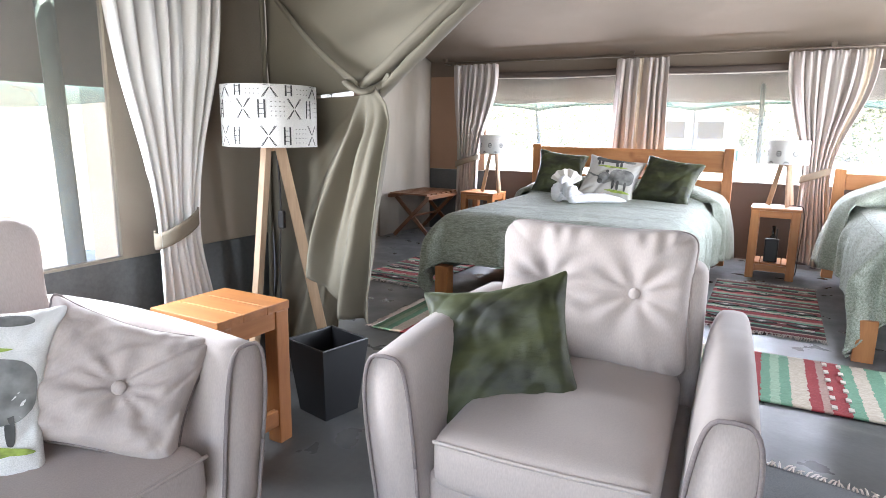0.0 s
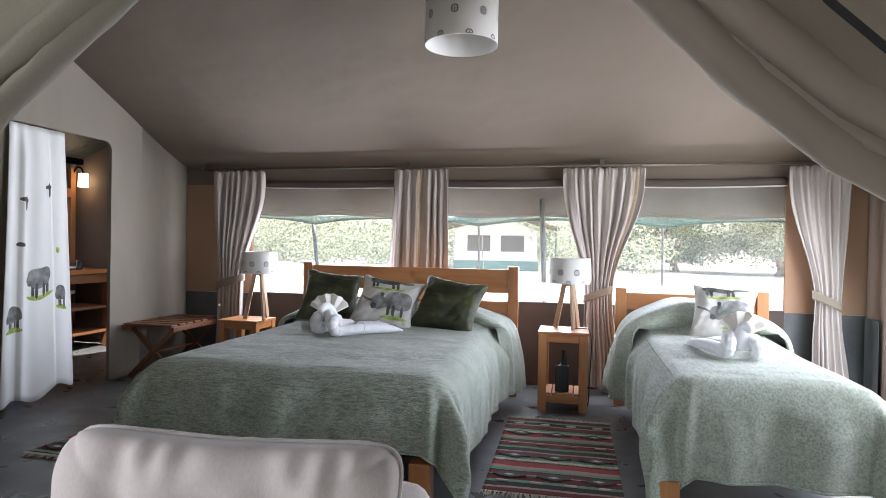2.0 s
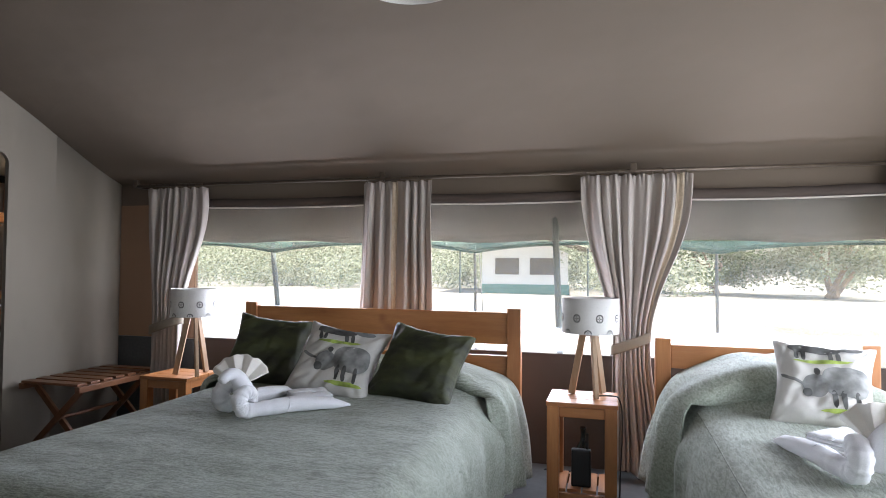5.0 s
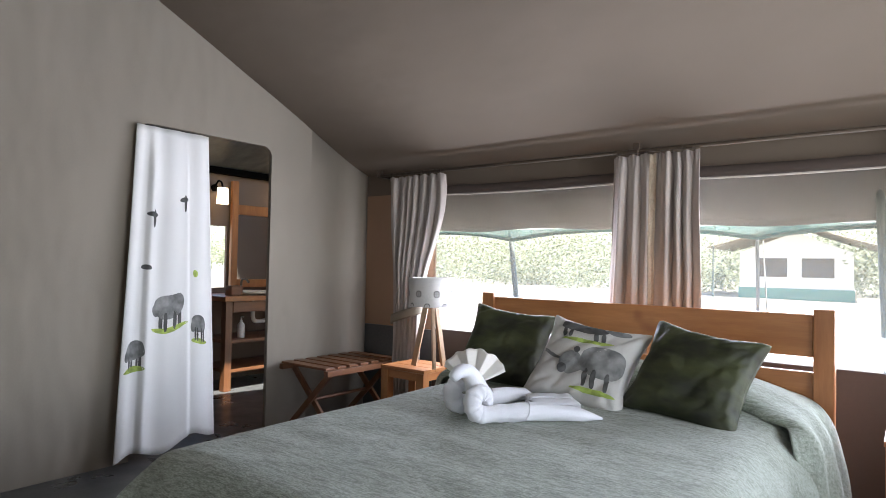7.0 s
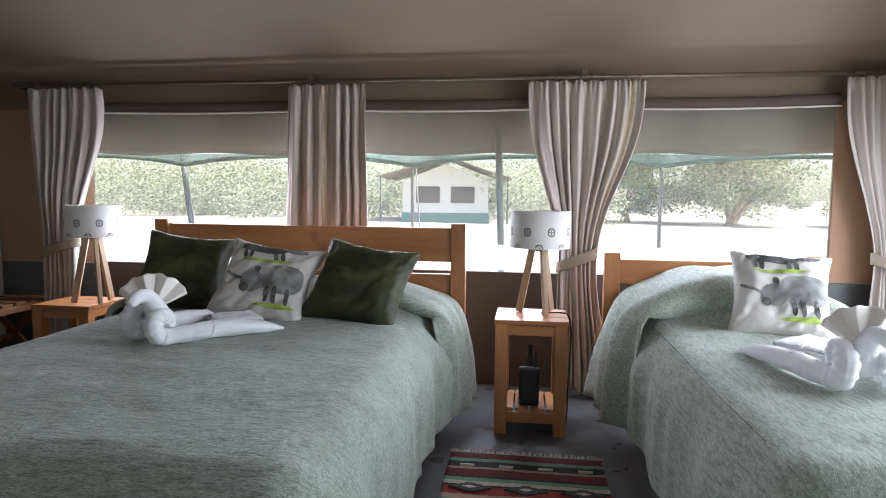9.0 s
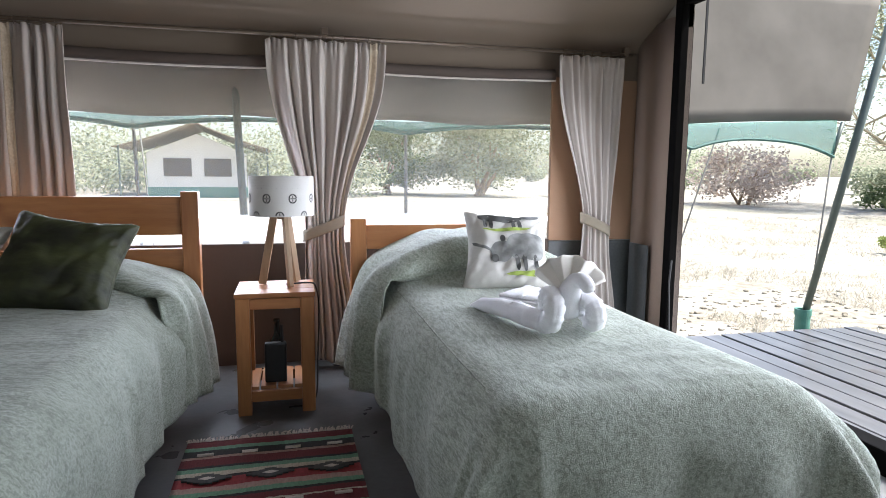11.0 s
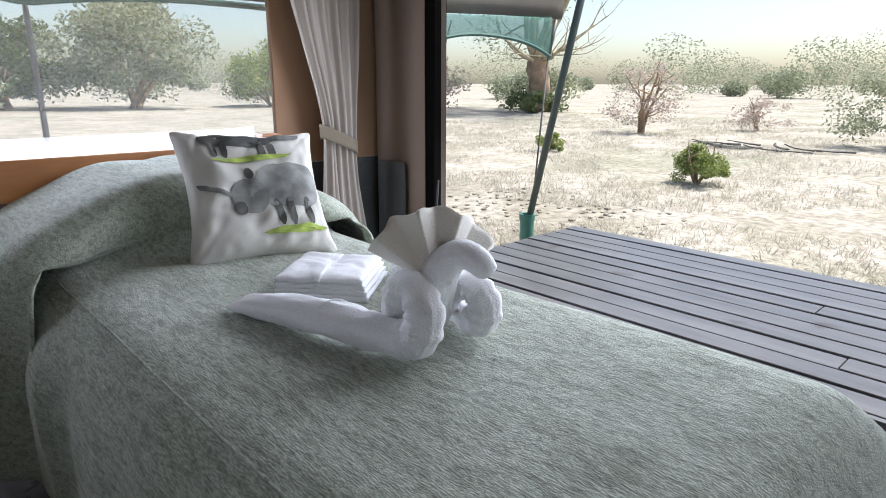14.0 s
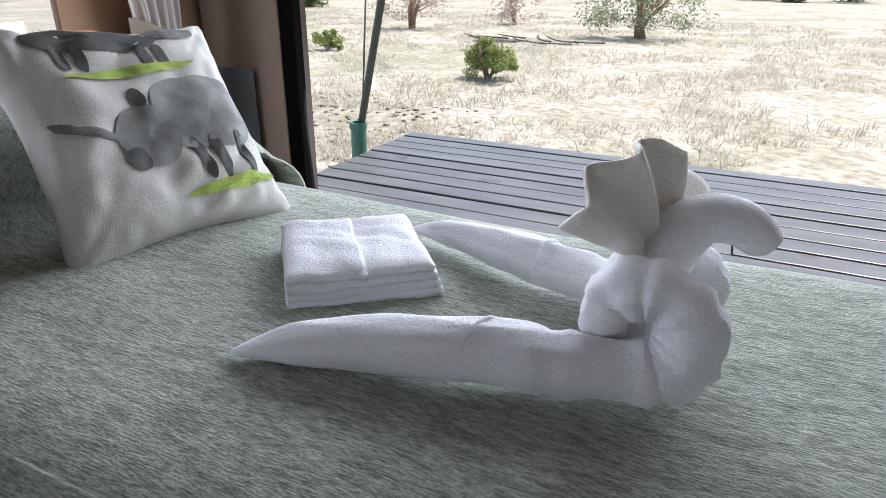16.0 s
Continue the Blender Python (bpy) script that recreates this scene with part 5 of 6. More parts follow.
def shade_print_large(r, h):
    """Bold crosses, ladders and dots on the floor lamp's shade."""
    bm = bmesh.new()

    def line(th0, z0, th1, z1, w):
        a, c = Vector((th0 * r, z0)), Vector((th1 * r, z1))
        nrm = (c - a).orthogonal().normalized() * w
        vs = []
        for p in (a - nrm, c - nrm, c + nrm, a + nrm):
            z = max(0.003, min(h - 0.003, p.y))
            t = p.x / r
            vs.append(bm.verts.new(((r + 0.0015) * math.cos(t), (r + 0.0015) * math.sin(t), z)))
        bm.faces.new(vs)

    def dots(th, z, s):
        for i in range(4):
            for j in range(4):
                t, zz = th + (i - 1.5) * 0.085, z + (j - 1.5) * 0.018
                if 0.01 < zz < h - 0.01:
                    line(t - 0.012, zz, t + 0.012, zz, s)
    for row, z in enumerate((0.235, 0.15, 0.045)):
        for k in range(6):
            th = 2 * math.pi * k / 6 + row * 0.5
            for s in (-1, 1):
                for o in (0.0, 0.03):
                    line(th - 0.16 + o, z - s * 0.04, th - 0.02 + o * 0.3, z - s * 0.004, 0.0014)
                    line(th + 0.16 - o, z - s * 0.04, th + 0.02 - o * 0.3, z - s * 0.004, 0.0014)
            t2 = th + 0.38
            for s in (-1, 1):
                line(t2 + s * 0.06, z - 0.035, t2 + s * 0.06, z + 0.035, 0.0036)
            for q in (-1, 0, 1):
                line(t2 - 0.06, z + q * 0.02, t2 + 0.06, z + q * 0.02, 0.0013)
            dots(th + 0.70, z, 0.0016)
    return bm


def shade_shell(r, h, top_r=None):
    top_r = top_r or r
    return lathe([(r, 0), (top_r, h), (top_r - 0.003, h), (r - 0.003, 0), (r, 0)], 48, cap=False)


def tripod_lamp(at, leg_h, r, h, spread, leg_w, label, cat, turn=0.0, big=False):
    ob = thing("floor_lamp" if big else "table_lamp", Matrix.Translation(at) @ pose(0, 0, 0, 0, 0, turn), label, cat, "" if big else "bedside lamps")
    for k in range(3):
        an = math.radians(120 * k + 30)
        foot = (spread * math.cos(an), spread * math.sin(an), 0.002)
        head = (0.028 * math.cos(an), 0.028 * math.sin(an), leg_h + 0.05)
        part("leg", bar(foot, head, leg_w, leg_w * 0.6, 0.003, side=(-math.sin(an), math.cos(an), 0)), M["lamp_wood"], ob)
    part("hub", lathe([(0.02, leg_h - 0.02), (0.026, leg_h), (0.026, leg_h + 0.045), (0.018, leg_h + 0.05)], 16), M["lamp_wood"], ob)
    part("bulb_holder", lathe([(0.018, leg_h + 0.05), (0.018, leg_h + 0.10), (0.03, leg_h + 0.12), (0.03, leg_h + 0.16), (0.01, leg_h + 0.18)], 14), M["soap"], ob)
    sh = part("shade", shade_shell(r, h), M["shade"], ob, "white drum shade with dark printed motifs", True)
    sh.location = (0, 0, leg_h)
    pr = part("printed_pattern", shade_print_large(r, h) if big else shade_print_small(r, h), M["print_black"], sh, "dark printed motifs")
    tagged(pr, kind="stuff")
    bm = bmesh.new()
    for k in range(3):
        an = 2 * math.pi * k / 3
        add_tube(bm, [(0.02 * math.cos(an), 0.02 * math.sin(an), h - 0.03), (r * math.cos(an), r * math.sin(an), h - 0.012)], 0.002, 5)
    part("spider", bm, M["rod"], sh, "wire shade carrier")
    if big:
        part("cord", tube(spline([(0.01, 0.03, leg_h - 0.02), (0.015, 0.04, leg_h - 0.25), (0.0, 0.04, leg_h * 0.4), (0.03, 0.05, 0.02)], 8), 0.005, 6), M["strap_black"], ob, "black cord", True)
        part("switch", box((0.004, 0.028, leg_h - 0.36), (0.032, 0.052, leg_h - 0.28), 0.006), M["strap_black"], ob, "inline switch")
    return ob


tripod_lamp((1.285, 5.64, 0.567), 0.335, 0.150, 0.185, 0.10, 0.036, "pale wooden tripod lamp with printed drum shade on the bedside table", "table lamp", 20)
tripod_lamp((-1.335, 5.83, 0.502), 0.395, 0.150, 0.185, 0.115, 0.036, "pale wooden tripod lamp with printed drum shade beside the double bed", "table lamp", 50)
tripod_lamp((-0.655, 1.985, 0.0), 1.05, 0.195, 0.245, 0.24, 0.045, "tall pale wooden tripod floor lamp with bold printed shade", "floor lamp", 15, True)
cordl = part("lamp_cord", tube(spline([(1.30, 5.60, 0.574), (1.40, 5.62, 0.575), (1.435, 5.60, 0.56), (1.45, 5.61, 0.45), (1.44, 5.60, 0.2), (1.42, 5.52, 0.02), (1.30, 5.48, 0.008)], 8), 0.004, 6), M["strap_black"], smooth=True)
tagged(cordl, "black lamp cord hanging off the bedside table", "cord")
pend = thing("pendant_lamp", (0.71, 4.25, 2.24), "white drum pendant lamp hanging from the tent roof", "pendant lamp")
sh = part("shade", shade_shell(0.195, 0.29), M["shade"], pend, "white shade printed with small motifs", True)
tagged(part("printed_pattern", shade_print_small(0.195, 0.29), M["print_black"], sh, "dark printed motifs"), kind="stuff")
part("cord", tube([(0, 0, 0.15), (0, 0, roof_z(4.25) - 2.24 - 0.03)], 0.004, 6), M["strap_black"], pend)
bm = bmesh.new()
bmesh.ops.create_uvsphere(bm, u_segments=14, v_segments=10, radius=0.035, matrix=Matrix.Translation((0, 0, 0.12)))
part("bulb", bm, M["soap"], pend, "unlit bulb", True)


# ---- luggage rack ----
rack = thing("luggage_rack", (-2.13, 5.80, 0), "folding slatted wooden luggage rack beside the doorway wall", "luggage rack")
RW, RL, RH = 0.46, 0.72, 0.47
for k in range(7):
    y = -RL / 2 + 0.04 + k * (RL - 0.08) / 6
    part("slat", box((-RW / 2, y - 0.038, RH - 0.016), (RW / 2, y + 0.038, RH), 0.003), M["dark_woodX"], rack)
for s in (-1, 1):
    part("rail", box((s * RW / 2 - 0.02, -RL / 2, RH - 0.056), (s * RW / 2 + 0.02, RL / 2, RH - 0.017), 0.004), M["dark_woodY"], rack)
    for t2 in (-1, 1):
        y = s * (RL / 2 - 0.08) + 0.02 * t2
        part("leg", bar((t2 * RW / 2 * 0.9, y, 0.01), (-t2 * RW / 2 * 0.9, y, RH - 0.05), 0.04, 0.022, 0.003), M["dark_woodZ"], rack)
part("stretcher", tube([(0, -RL / 2 + 0.08, 0.22), (0, RL / 2 - 0.08, 0.22)], 0.012, 8), M["dark_woodY"], rack)

# ---- bottle and flask under the lamp ----
bt = thing("bottle", (1.25, 5.60, 0.127), "dark glass bottle standing on the bedside shelf", "bottle")
part("glass", lathe([(0.03, 0), (0.036, 0.008), (0.036, 0.16), (0.03, 0.185), (0.014, 0.21), (0.013, 0.265), (0.016, 0.267), (0.016, 0.28), (0.010, 0.282)], 20), M["glass_dark"], bt, "", True)
part("label", lathe([(0.0366, 0.05), (0.0366, 0.12)], 20, cap=False), M["print_grey"], bt, "dull paper label", True)
fl = thing("radio", (1.245, 5.515, 0.127), "black hand-held radio standing on the bedside shelf", "radio")
part("body", box((-0.05, -0.02, 0), (0.05, 0.02, 0.19), 0.01), M["black"], fl)
part("antenna", tube([(0.03, 0, 0.185), (0.03, 0, 0.27)], 0.007, 8), M["strap_black"], fl)

# ---- rugs ----
def rug_material(name, bands, wobble=0.0, axis="Y", rate=1.0):
    m, n, l, b = node_mat(name, 0.95)
    co = coords(n)
    sp = n.new("ShaderNodeSeparateXYZ")
    l.new(co, sp.inputs[0])
    f = noise_tex(n, l, co, 160, 2, (1, 0.3, 1) if axis == "Y" else (0.3, 1, 1))
    v = sp.outputs[axis]
    jag = noise_tex(n, l, co, 55, 1)
    v = math_node(n, l, "ADD", v, math_node(n, l, "MULTIPLY", math_node(n, l, "SUBTRACT", jag, 0.5), wobble))
    v = math_node(n, l, "FRACT", math_node(n, l, "MULTIPLY", v, rate))
    c = ramp(n, l, v, bands, True)
    c = mixc(n, l, 0.7, c, ramp(n, l, f, [(0.3, (0.62, 0.6, 0.58)), (0.7, (1, 1, 1))]), "MULTIPLY")
    l.new(c, b.inputs["Base Color"])
    bump(n, l, b, f, 0.6, 0.004)
    return m


RED, DRED, GRN, CRM, BLK, PNK = (0.30, 0.035, 0.04), (0.14, 0.018, 0.022), (0.15, 0.30, 0.20), (0.52, 0.45, 0.36), (0.025, 0.022, 0.022), (0.40, 0.26, 0.22)
seq = [(0.00, BLK), (0.02, GRN), (0.05, DRED), (0.115, CRM), (0.125, DRED), (0.16, BLK), (0.175, GRN), (0.205, PNK), (0.24, RED), (0.30, BLK), (0.315, CRM), (0.345, GRN), (0.375, BLK), (0.39, DRED), (0.45, PNK), (0.47, BLK)]
seq = [(min(1, p * 2), c) for p, c in seq]
M["rug_dark"] = rug_material("striped_kilim", seq, 0.012, "Y", 1.9)
M["rug_bright"] = rug_material("bright_striped_kilim", [(0.0, GRN), (0.05, (0.30, 0.42, 0.30)), (0.08, CRM), (0.15, GRN), (0.22, RED), (0.27, DRED), (0.29, RED), (0.42, GRN), (0.46, (0.30, 0.42, 0.30)), (0.50, GRN), (0.54, CRM), (0.61, RED), (0.66, PNK), (0.69, RED), (0.76, GRN), (0.81, CRM), (0.87, GRN), (0.93, (0.30, 0.42, 0.30))], 0.02, "X")


M["rug_grey"] = cloth("grey_mat", (0.13, 0.135, 0.135), (0.18, 0.185, 0.185), 200, 0.95, 4)


def rug(m, w, length, mat, label, motif, ends="y", seed=0):
    """A flat-woven rug with fringe on its two short ends."""
    ob = thing("rug", m, label, "rug", "kilim rugs")
    hx, hy = w / 2, length / 2
    part("weave", sheet(lambda u, v: (lerp(-hx, hx, u) + 0.006 * noise.noise(Vector((v * 3, 0, seed))), lerp(-hy, hy, v) + 0.006 * noise.noise(Vector((u * 3, 4, seed))), 0.008 + 0.004 * noise.noise(Vector((u * 4, v * 5, seed)))), 30, 50, 0.006), M[mat], ob, "", True)
    r = random.Random(seed)
    bm = bmesh.new()
    for s in (-1, 1):
        k = -1.0
        while k < 1.0:
            a = k * (hx if ends == "y" else hy)
            ln, bend = r.uniform(0.03, 0.055), r.uniform(-0.02, 0.02)
            e = hy if ends == "y" else hx
            p0, p1 = (a, s * e), (a + bend, s * (e + ln))
            if ends == "x":
                p0, p1 = p0[::-1], p1[::-1]
            add_tube(bm, [(*p0, 0.009), ((p0[0] + p1[0]) / 2, (p0[1] + p1[1]) / 2, 0.012), (*p1, 0.004)], [0.004, 0.003, 0.002], 4)
            k += 0.024
    tagged(part("fringe", bm, M["fringe"], ob, "knotted pale fringe"), kind="stuff")
    if mat == "rug_dark":
        for nm, mt, rows in (("diamond", "print_black", ((0.30, 3, 0.085, 0.034), (-0.12, 3, 0.085, 0.034), (-0.42, 3, 0.085, 0.034))), ("diamond_centre", "fringe", ((0.30, 3, 0.028, 0.011), (-0.12, 3, 0.028, 0.011), (-0.42, 3, 0.028, 0.011)))):
            bm = bmesh.new()
            for y, n2, kx, ky in rows:
                for i in range(n2):
                    x = lerp(-hx, hx, (i + 0.5) / n2)
                    for q in range(-3, 4):
                        add_box(bm, (x - kx * (1 - abs(q) / 4), y + ky * (q - 0.5) / 3.5, 0.010), (x + kx * (1 - abs(q) / 4), y + ky * (q + 0.5) / 3.5, 0.0155 if nm == "diamond" else 0.0165))
            tagged(part(nm, bm, M[mt], ob, "woven black diamonds" if nm == "diamond" else "cream diamond centres"), kind="stuff")
    if motif:
        bm = bmesh.new()
        for (y, n2, kx, ky) in motif:
            for i in range(n2):
                x = lerp(-hx, hx, (i + 0.5) / n2) if ends == "y" else y
                yy = y if ends == "y" else lerp(-hy, hy, (i + 0.5) / n2)
                add_box(bm, (x - kx, yy - ky, 0.010), (x + kx, yy + ky, 0.0165))
        tagged(part("motif", bm, M["fringe"], ob, "small woven cream dashes"), kind="stuff")
    return ob


rug(pose(1.24, 4.53, 0.002, 0, 0, 0.5), 0.66, 1.27, "rug_dark", "dark red, black and green striped kilim rug between the beds", [(-0.50, 4, 0.03, 0.006), (-0.2, 7, 0.012, 0.012), (0.1, 4, 0.03, 0.006), (0.5, 4, 0.03, 0.006)], seed=2)
rug(pose(-1.24, 4.28, 0.002, 0, 0, -2), 0.60, 1.05, "rug_dark", "dark red striped kilim rug beside the double bed", [(-0.3, 5, 0.02, 0.008), (0.15, 4, 0.03, 0.006)], seed=5)
rug(pose(0.85, 3.17, 0.002, 0, 0, 1.5), 3.15, 0.66, "rug_bright", "long red, green and cream striped kilim runner at the bed feet", [(0.70, 6, 0.010, 0.018), (0.76, 6, 0.010, 0.018), (-0.80, 6, 0.010, 0.018)], "x", 8)
rug(pose(1.75, 1.92, 0.002, 0, 0, -10), 1.1, 0.55, "rug_grey", "plain grey mat with a pale fringe beside the armchair", [], "y", 14)

# ---- armchair and sofa ----
def rounded_block(lo, hi, bev, puff=0.0, seg=4):
    bm = bmesh.new()
    c = [(a + b2) / 2 for a, b2 in zip(lo, hi)]
    s = [abs(b2 - a) for a, b2 in zip(lo, hi)]
    g = bmesh.ops.create_cube(bm, size=1.0, matrix=Matrix.Translation(c) @ Matrix.Diagonal((*s, 1)))
    bmesh.ops.bevel(bm, geom=list(bm.edges), offset=bev, segments=seg, affect="EDGES", profile=0.55)
    bmesh.ops.subdivide_edges(bm, edges=[e for e in bm.edges if e.calc_length() > 0.12], cuts=5, use_grid_fill=True)
    if puff:
        for v in bm.verts:
            k = 1.0
            q = [(v.co[i] - c[i]) / (s[i] / 2) for i in range(3)]
            v.co.z += puff * (1 - q[0] ** 2) * (1 - q[1] ** 2) * (1 if q[2] > 0 else 0)
            v.co.y -= puff * 0.5 * max(0, 1 - q[0] ** 2) * (1 if q[1] < -0.9 else 0)
    return bm


def arm_mesh(x0, x1, y_front, y_back, z_top, z_bot, flare):
    """A padded arm: rounded over the top, sloping down a little to the back, splayed outwards."""
    def f(u, v):
        y = lerp(y_front, y_back, v)
        an = u * 2 * math.pi
        cx, hw = (x0 + x1) / 2, (x1 - x0) / 2
        hz = (z_top - z_bot) / 2
        k = 4.0
        sx = math.copysign(abs(math.cos(an)) ** (2 / k), math.cos(an))
        sz = math.copysign(abs(math.sin(an)) ** (2 / k if math.sin(an) < 0 else 2 / 2.6), math.sin(an))
        z = (z_top + z_bot) / 2 + hz * sz
        x = cx + hw * sx * (0.86 + 0.14 * sm(z_bot, z_top, z)) + flare * sm(z_bot, z_top, z)
        z += 0.02 * math.sin(math.pi * v) * (sz > 0)
        return (x, y, z)
    bm = sheet(f, 40, 16)
    bmesh.ops.remove_doubles(bm, verts=bm.verts, dist=0.0005)
    for v in (0.0, 1.0):
        ring = [bm.verts.new(f(k / 40, v)) for k in range(40)]
        c = bm.verts.new(sum((q.co for q in ring), Vector()) / 40 + Vector((0, -0.012 if v == 0 else 0.012, 0)))
        for k in range(40):
            bm.faces.new((ring[k], ring[(k + 1) % 40], c))
    bmesh.ops.remove_doubles(bm, verts=bm.verts, dist=0.0005)
    return bm, [f(k / 40, 0.0) for k in range(41)]


def seat_unit(name, at, half, depth, label, cat, seats, low=0.0):
    """Upholstered seat facing -y: front edge at y 0, back at y depth."""
    ob = thing(name, at, label, cat)
    for s in (-1, 1):
        bm, ring = arm_mesh(min(s * (half - 0.135), s * half), max(s * (half - 0.135), s * half), 0.0, depth - 0.08, 0.60, 0.06, 0.045 * s)
        arm = part("arm", bm, M["upholstery"], ob, "", True)
        part("piping", tube([(p[0], p[1] - 0.004, p[2]) for p in ring], 0.0055, 6), M["piping"], arm, "dark corded edge", True)
    part("base", rounded_block((-half + 0.11, 0.05, 0.07), (half - 0.11, depth - 0.02, 0.30), 0.03), M["upholstery"], ob, "", True)
    part("back", rounded_block((-half + 0.10, depth - 0.17, 0.10), (half - 0.10, depth, 0.74), 0.05), M["upholstery"], ob, "", True)
    w = (2 * half - 0.28) / seats
    for k in range(seats):
        x0 = -half + 0.14 + k * w
        st = part("seat_cushion", rounded_block((x0, 0.0, 0.285 - low), (x0 + w - 0.006, depth - 0.2, 0.425 - low), 0.045, 0.05), M["upholstery"], ob, "", True)
        e = [(x0 + 0.012, -0.002, 0.41 - low), (x0 + w * 0.5, -0.020, 0.415 - low), (x0 + w - 0.018, -0.002, 0.41 - low)]
        part("piping", tube(spline(e, 10), 0.005, 6), M["upholstery"], st, "corded seam", True)
    for sx in (-1, 1):
        for yy in (0.08, depth - 0.1):
            part("foot", lathe([(0.018, 0.0), (0.026, 0.08)], 12), M["dark_woodZ"], ob, "dark wooden foot").location = (sx * (half - 0.12), yy, 0)
    return ob


chair_m = pose(0.855, 1.20, 0, 0, 0, 4)
seat_unit("armchair", chair_m, 0.40, 0.90, "mauve upholstered armchair with buttoned back cushion", "armchair", 1)
cushion("back_cushion", chair_m @ pose(-0.035, 0.72, 0.622, -12, 0, 0), 0.625, 0.46, 0.20, "upholstery", "mauve buttoned back cushion standing in the armchair", "cushion", "", 21, ((-0.135, 0.02, 0.060, 0.085), (0.135, 0.02, 0.060, 0.085)), "upholstery", puff=0.22)
cushion("cushion", chair_m @ pose(-0.205, 0.34, 0.52, -34, -12, 14), 0.44, 0.43, 0.15, "velvet", "olive green velvet cushion leaning in the armchair corner", "cushion", "green cushions", 31)
sofa_m = pose(0.14, -0.02, 0, 0, 0, 90)
seat_unit("sofa", sofa_m, 1.10, 0.95, "mauve upholstered sofa against the lounge window wall", "sofa", 2, 0.045)
cushion("back_cushion", sofa_m @ pose(0.52, 0.60, 0.635, -12, 0, 0), 0.87, 0.54, 0.22, "upholstery", "mauve sofa back cushion standing on the sofa seat", "cushion", "sofa cushions", 41, (), "upholstery", puff=0.22)
cushion("back_cushion", sofa_m @ pose(-0.37, 0.60, 0.635, -12, 0, 0), 0.87, 0.54, 0.22, "upholstery", "mauve sofa back cushion standing on the sofa seat", "cushion", "sofa cushions", 42, (), "upholstery", puff=0.22)
cushion("scatter_cushion", pose(-0.075, 0.845, 0.525, -34, 20, 42), 0.41, 0.34, 0.17, "upholstery", "mauve buttoned cushion lying against the sofa arm", "cushion", "sofa cushions", 43, ((0.02, -0.01, 0.05, 0.06),), "piping")
p3 = cushion("printed_cushion", pose(-0.22, 0.57, 0.57, -26, 10, 58), 0.42, 0.40, 0.14, "white_sheet", "white cotton cushion printed with plain grey shapes on the sofa", "cushion", "printed cushions", 44)
printed(p3, 0.42, 0.40, 0.14, 44)

# ---- side table, waste bin ----
def side_table():
    ob = thing("side_table", (-0.385, 1.445, 0), "chunky varnished pine side table beside the sofa", "side table")
    w, d, h = 0.31, 0.32, 0.53
    for sx in (-1, 1):
        for sy in (-1, 1):
            x, y = sx * (w / 2 - 0.03), sy * (d / 2 - 0.03)
            part("leg", box((x - 0.03, y - 0.03, 0), (x + 0.03, y + 0.03, h - 0.03), 0.005), M["pineZ"], ob)
    for k in range(3):
        part("top_plank", box((-w / 2 - 0.006, -d / 2 + d * k / 3 + 0.0008, h - 0.03), (w / 2 + 0.006, -d / 2 + d * (k + 1) / 3 - 0.0008, h), 0.003), M["pineX"], ob)
    for s in (-1, 1):
        for z0, z1 in ((h - 0.095, h - 0.032), (0.07, 0.13)):
            part("rail", box((-w / 2 + 0.06, s * (d / 2 - 0.018) - 0.012, z0), (w / 2 - 0.06, s * (d / 2 - 0.018) + 0.012, z1), 0.003), M["pineX"], ob)
            part("rail", box((s * (w / 2 - 0.018) - 0.012, -d / 2 + 0.06, z0), (s * (w / 2 - 0.018) + 0.012, d / 2 - 0.06, z1), 0.003), M["pineY"], ob)
    return ob


side_table()


def waste_bin():
    ob = thing("waste_bin", pose(-0.265, 1.86, 0, 0, 0, -12), "square black leather waste bin on the floor", "waste bin")
    bm = bmesh.new()
    a, c, h, t = 0.082, 0.115, 0.30, 0.008
    loops = []
    for k, z in ((a, 0.0), (c, h), (c - t, h), (a - t, t)):
        loops.append([bm.verts.new((x * k, y * k, z)) for x, y in ((-1, -1), (1, -1), (1, 1), (-1, 1))])
    for p, q in zip(loops, loops[1:]):
        for i in range(4):
            bm.faces.new((p[i], p[(i + 1) % 4], q[(i + 1) % 4], q[i]))
    bm.faces.new(loops[0][::-1]), bm.faces.new(loops[-1])
    part("body", bm, M["black"], ob)
    bm = bmesh.new()
    add_tube(bm, [(x * (c - 0.004), y * (c - 0.004), h) for x, y in ((-1, -1), (1, -1), (1, 1), (-1, 1), (-1, -1))], 0.005, 6)
    part("rim", bm, M["black"], ob, "stitched rim")


waste_bin()

# ---- bathroom things ----
van = thing("washstand", (-3.95, 6.35, 0), "dark varnished wooden washstand with open shelves", "washstand")
part("top", box((-0.28, -0.52, 0.80), (0.30, 0.52, 0.845), 0.006), M["pineY"], van)
for sx in (-1, 1):
    for sy in (-1, 1):
        part("leg", box((sx * 0.24 - 0.035, sy * 0.46 - 0.035, 0), (sx * 0.24 + 0.035, sy * 0.46 + 0.035, 0.80), 0.005), M["dark_woodZ"], van)
part("apron", box((0.25, -0.42, 0.70), (0.275, 0.42, 0.795), 0.004), M["dark_woodY"], van)
for z in (0.16, 0.42):
    part("shelf", box((-0.24, -0.46, z), (0.26, 0.46, z + 0.03), 0.004), M["dark_woodY"], van)
mir = thing("mirror", (-4.18, 6.50, 0), "tall wall mirror in a varnished wood frame", "mirror")
part("glass", box((0.0, -0.22, 0.98), (0.012, 0.26, 1.62), 0.0), M["mirror"], mir, "mirror glass")
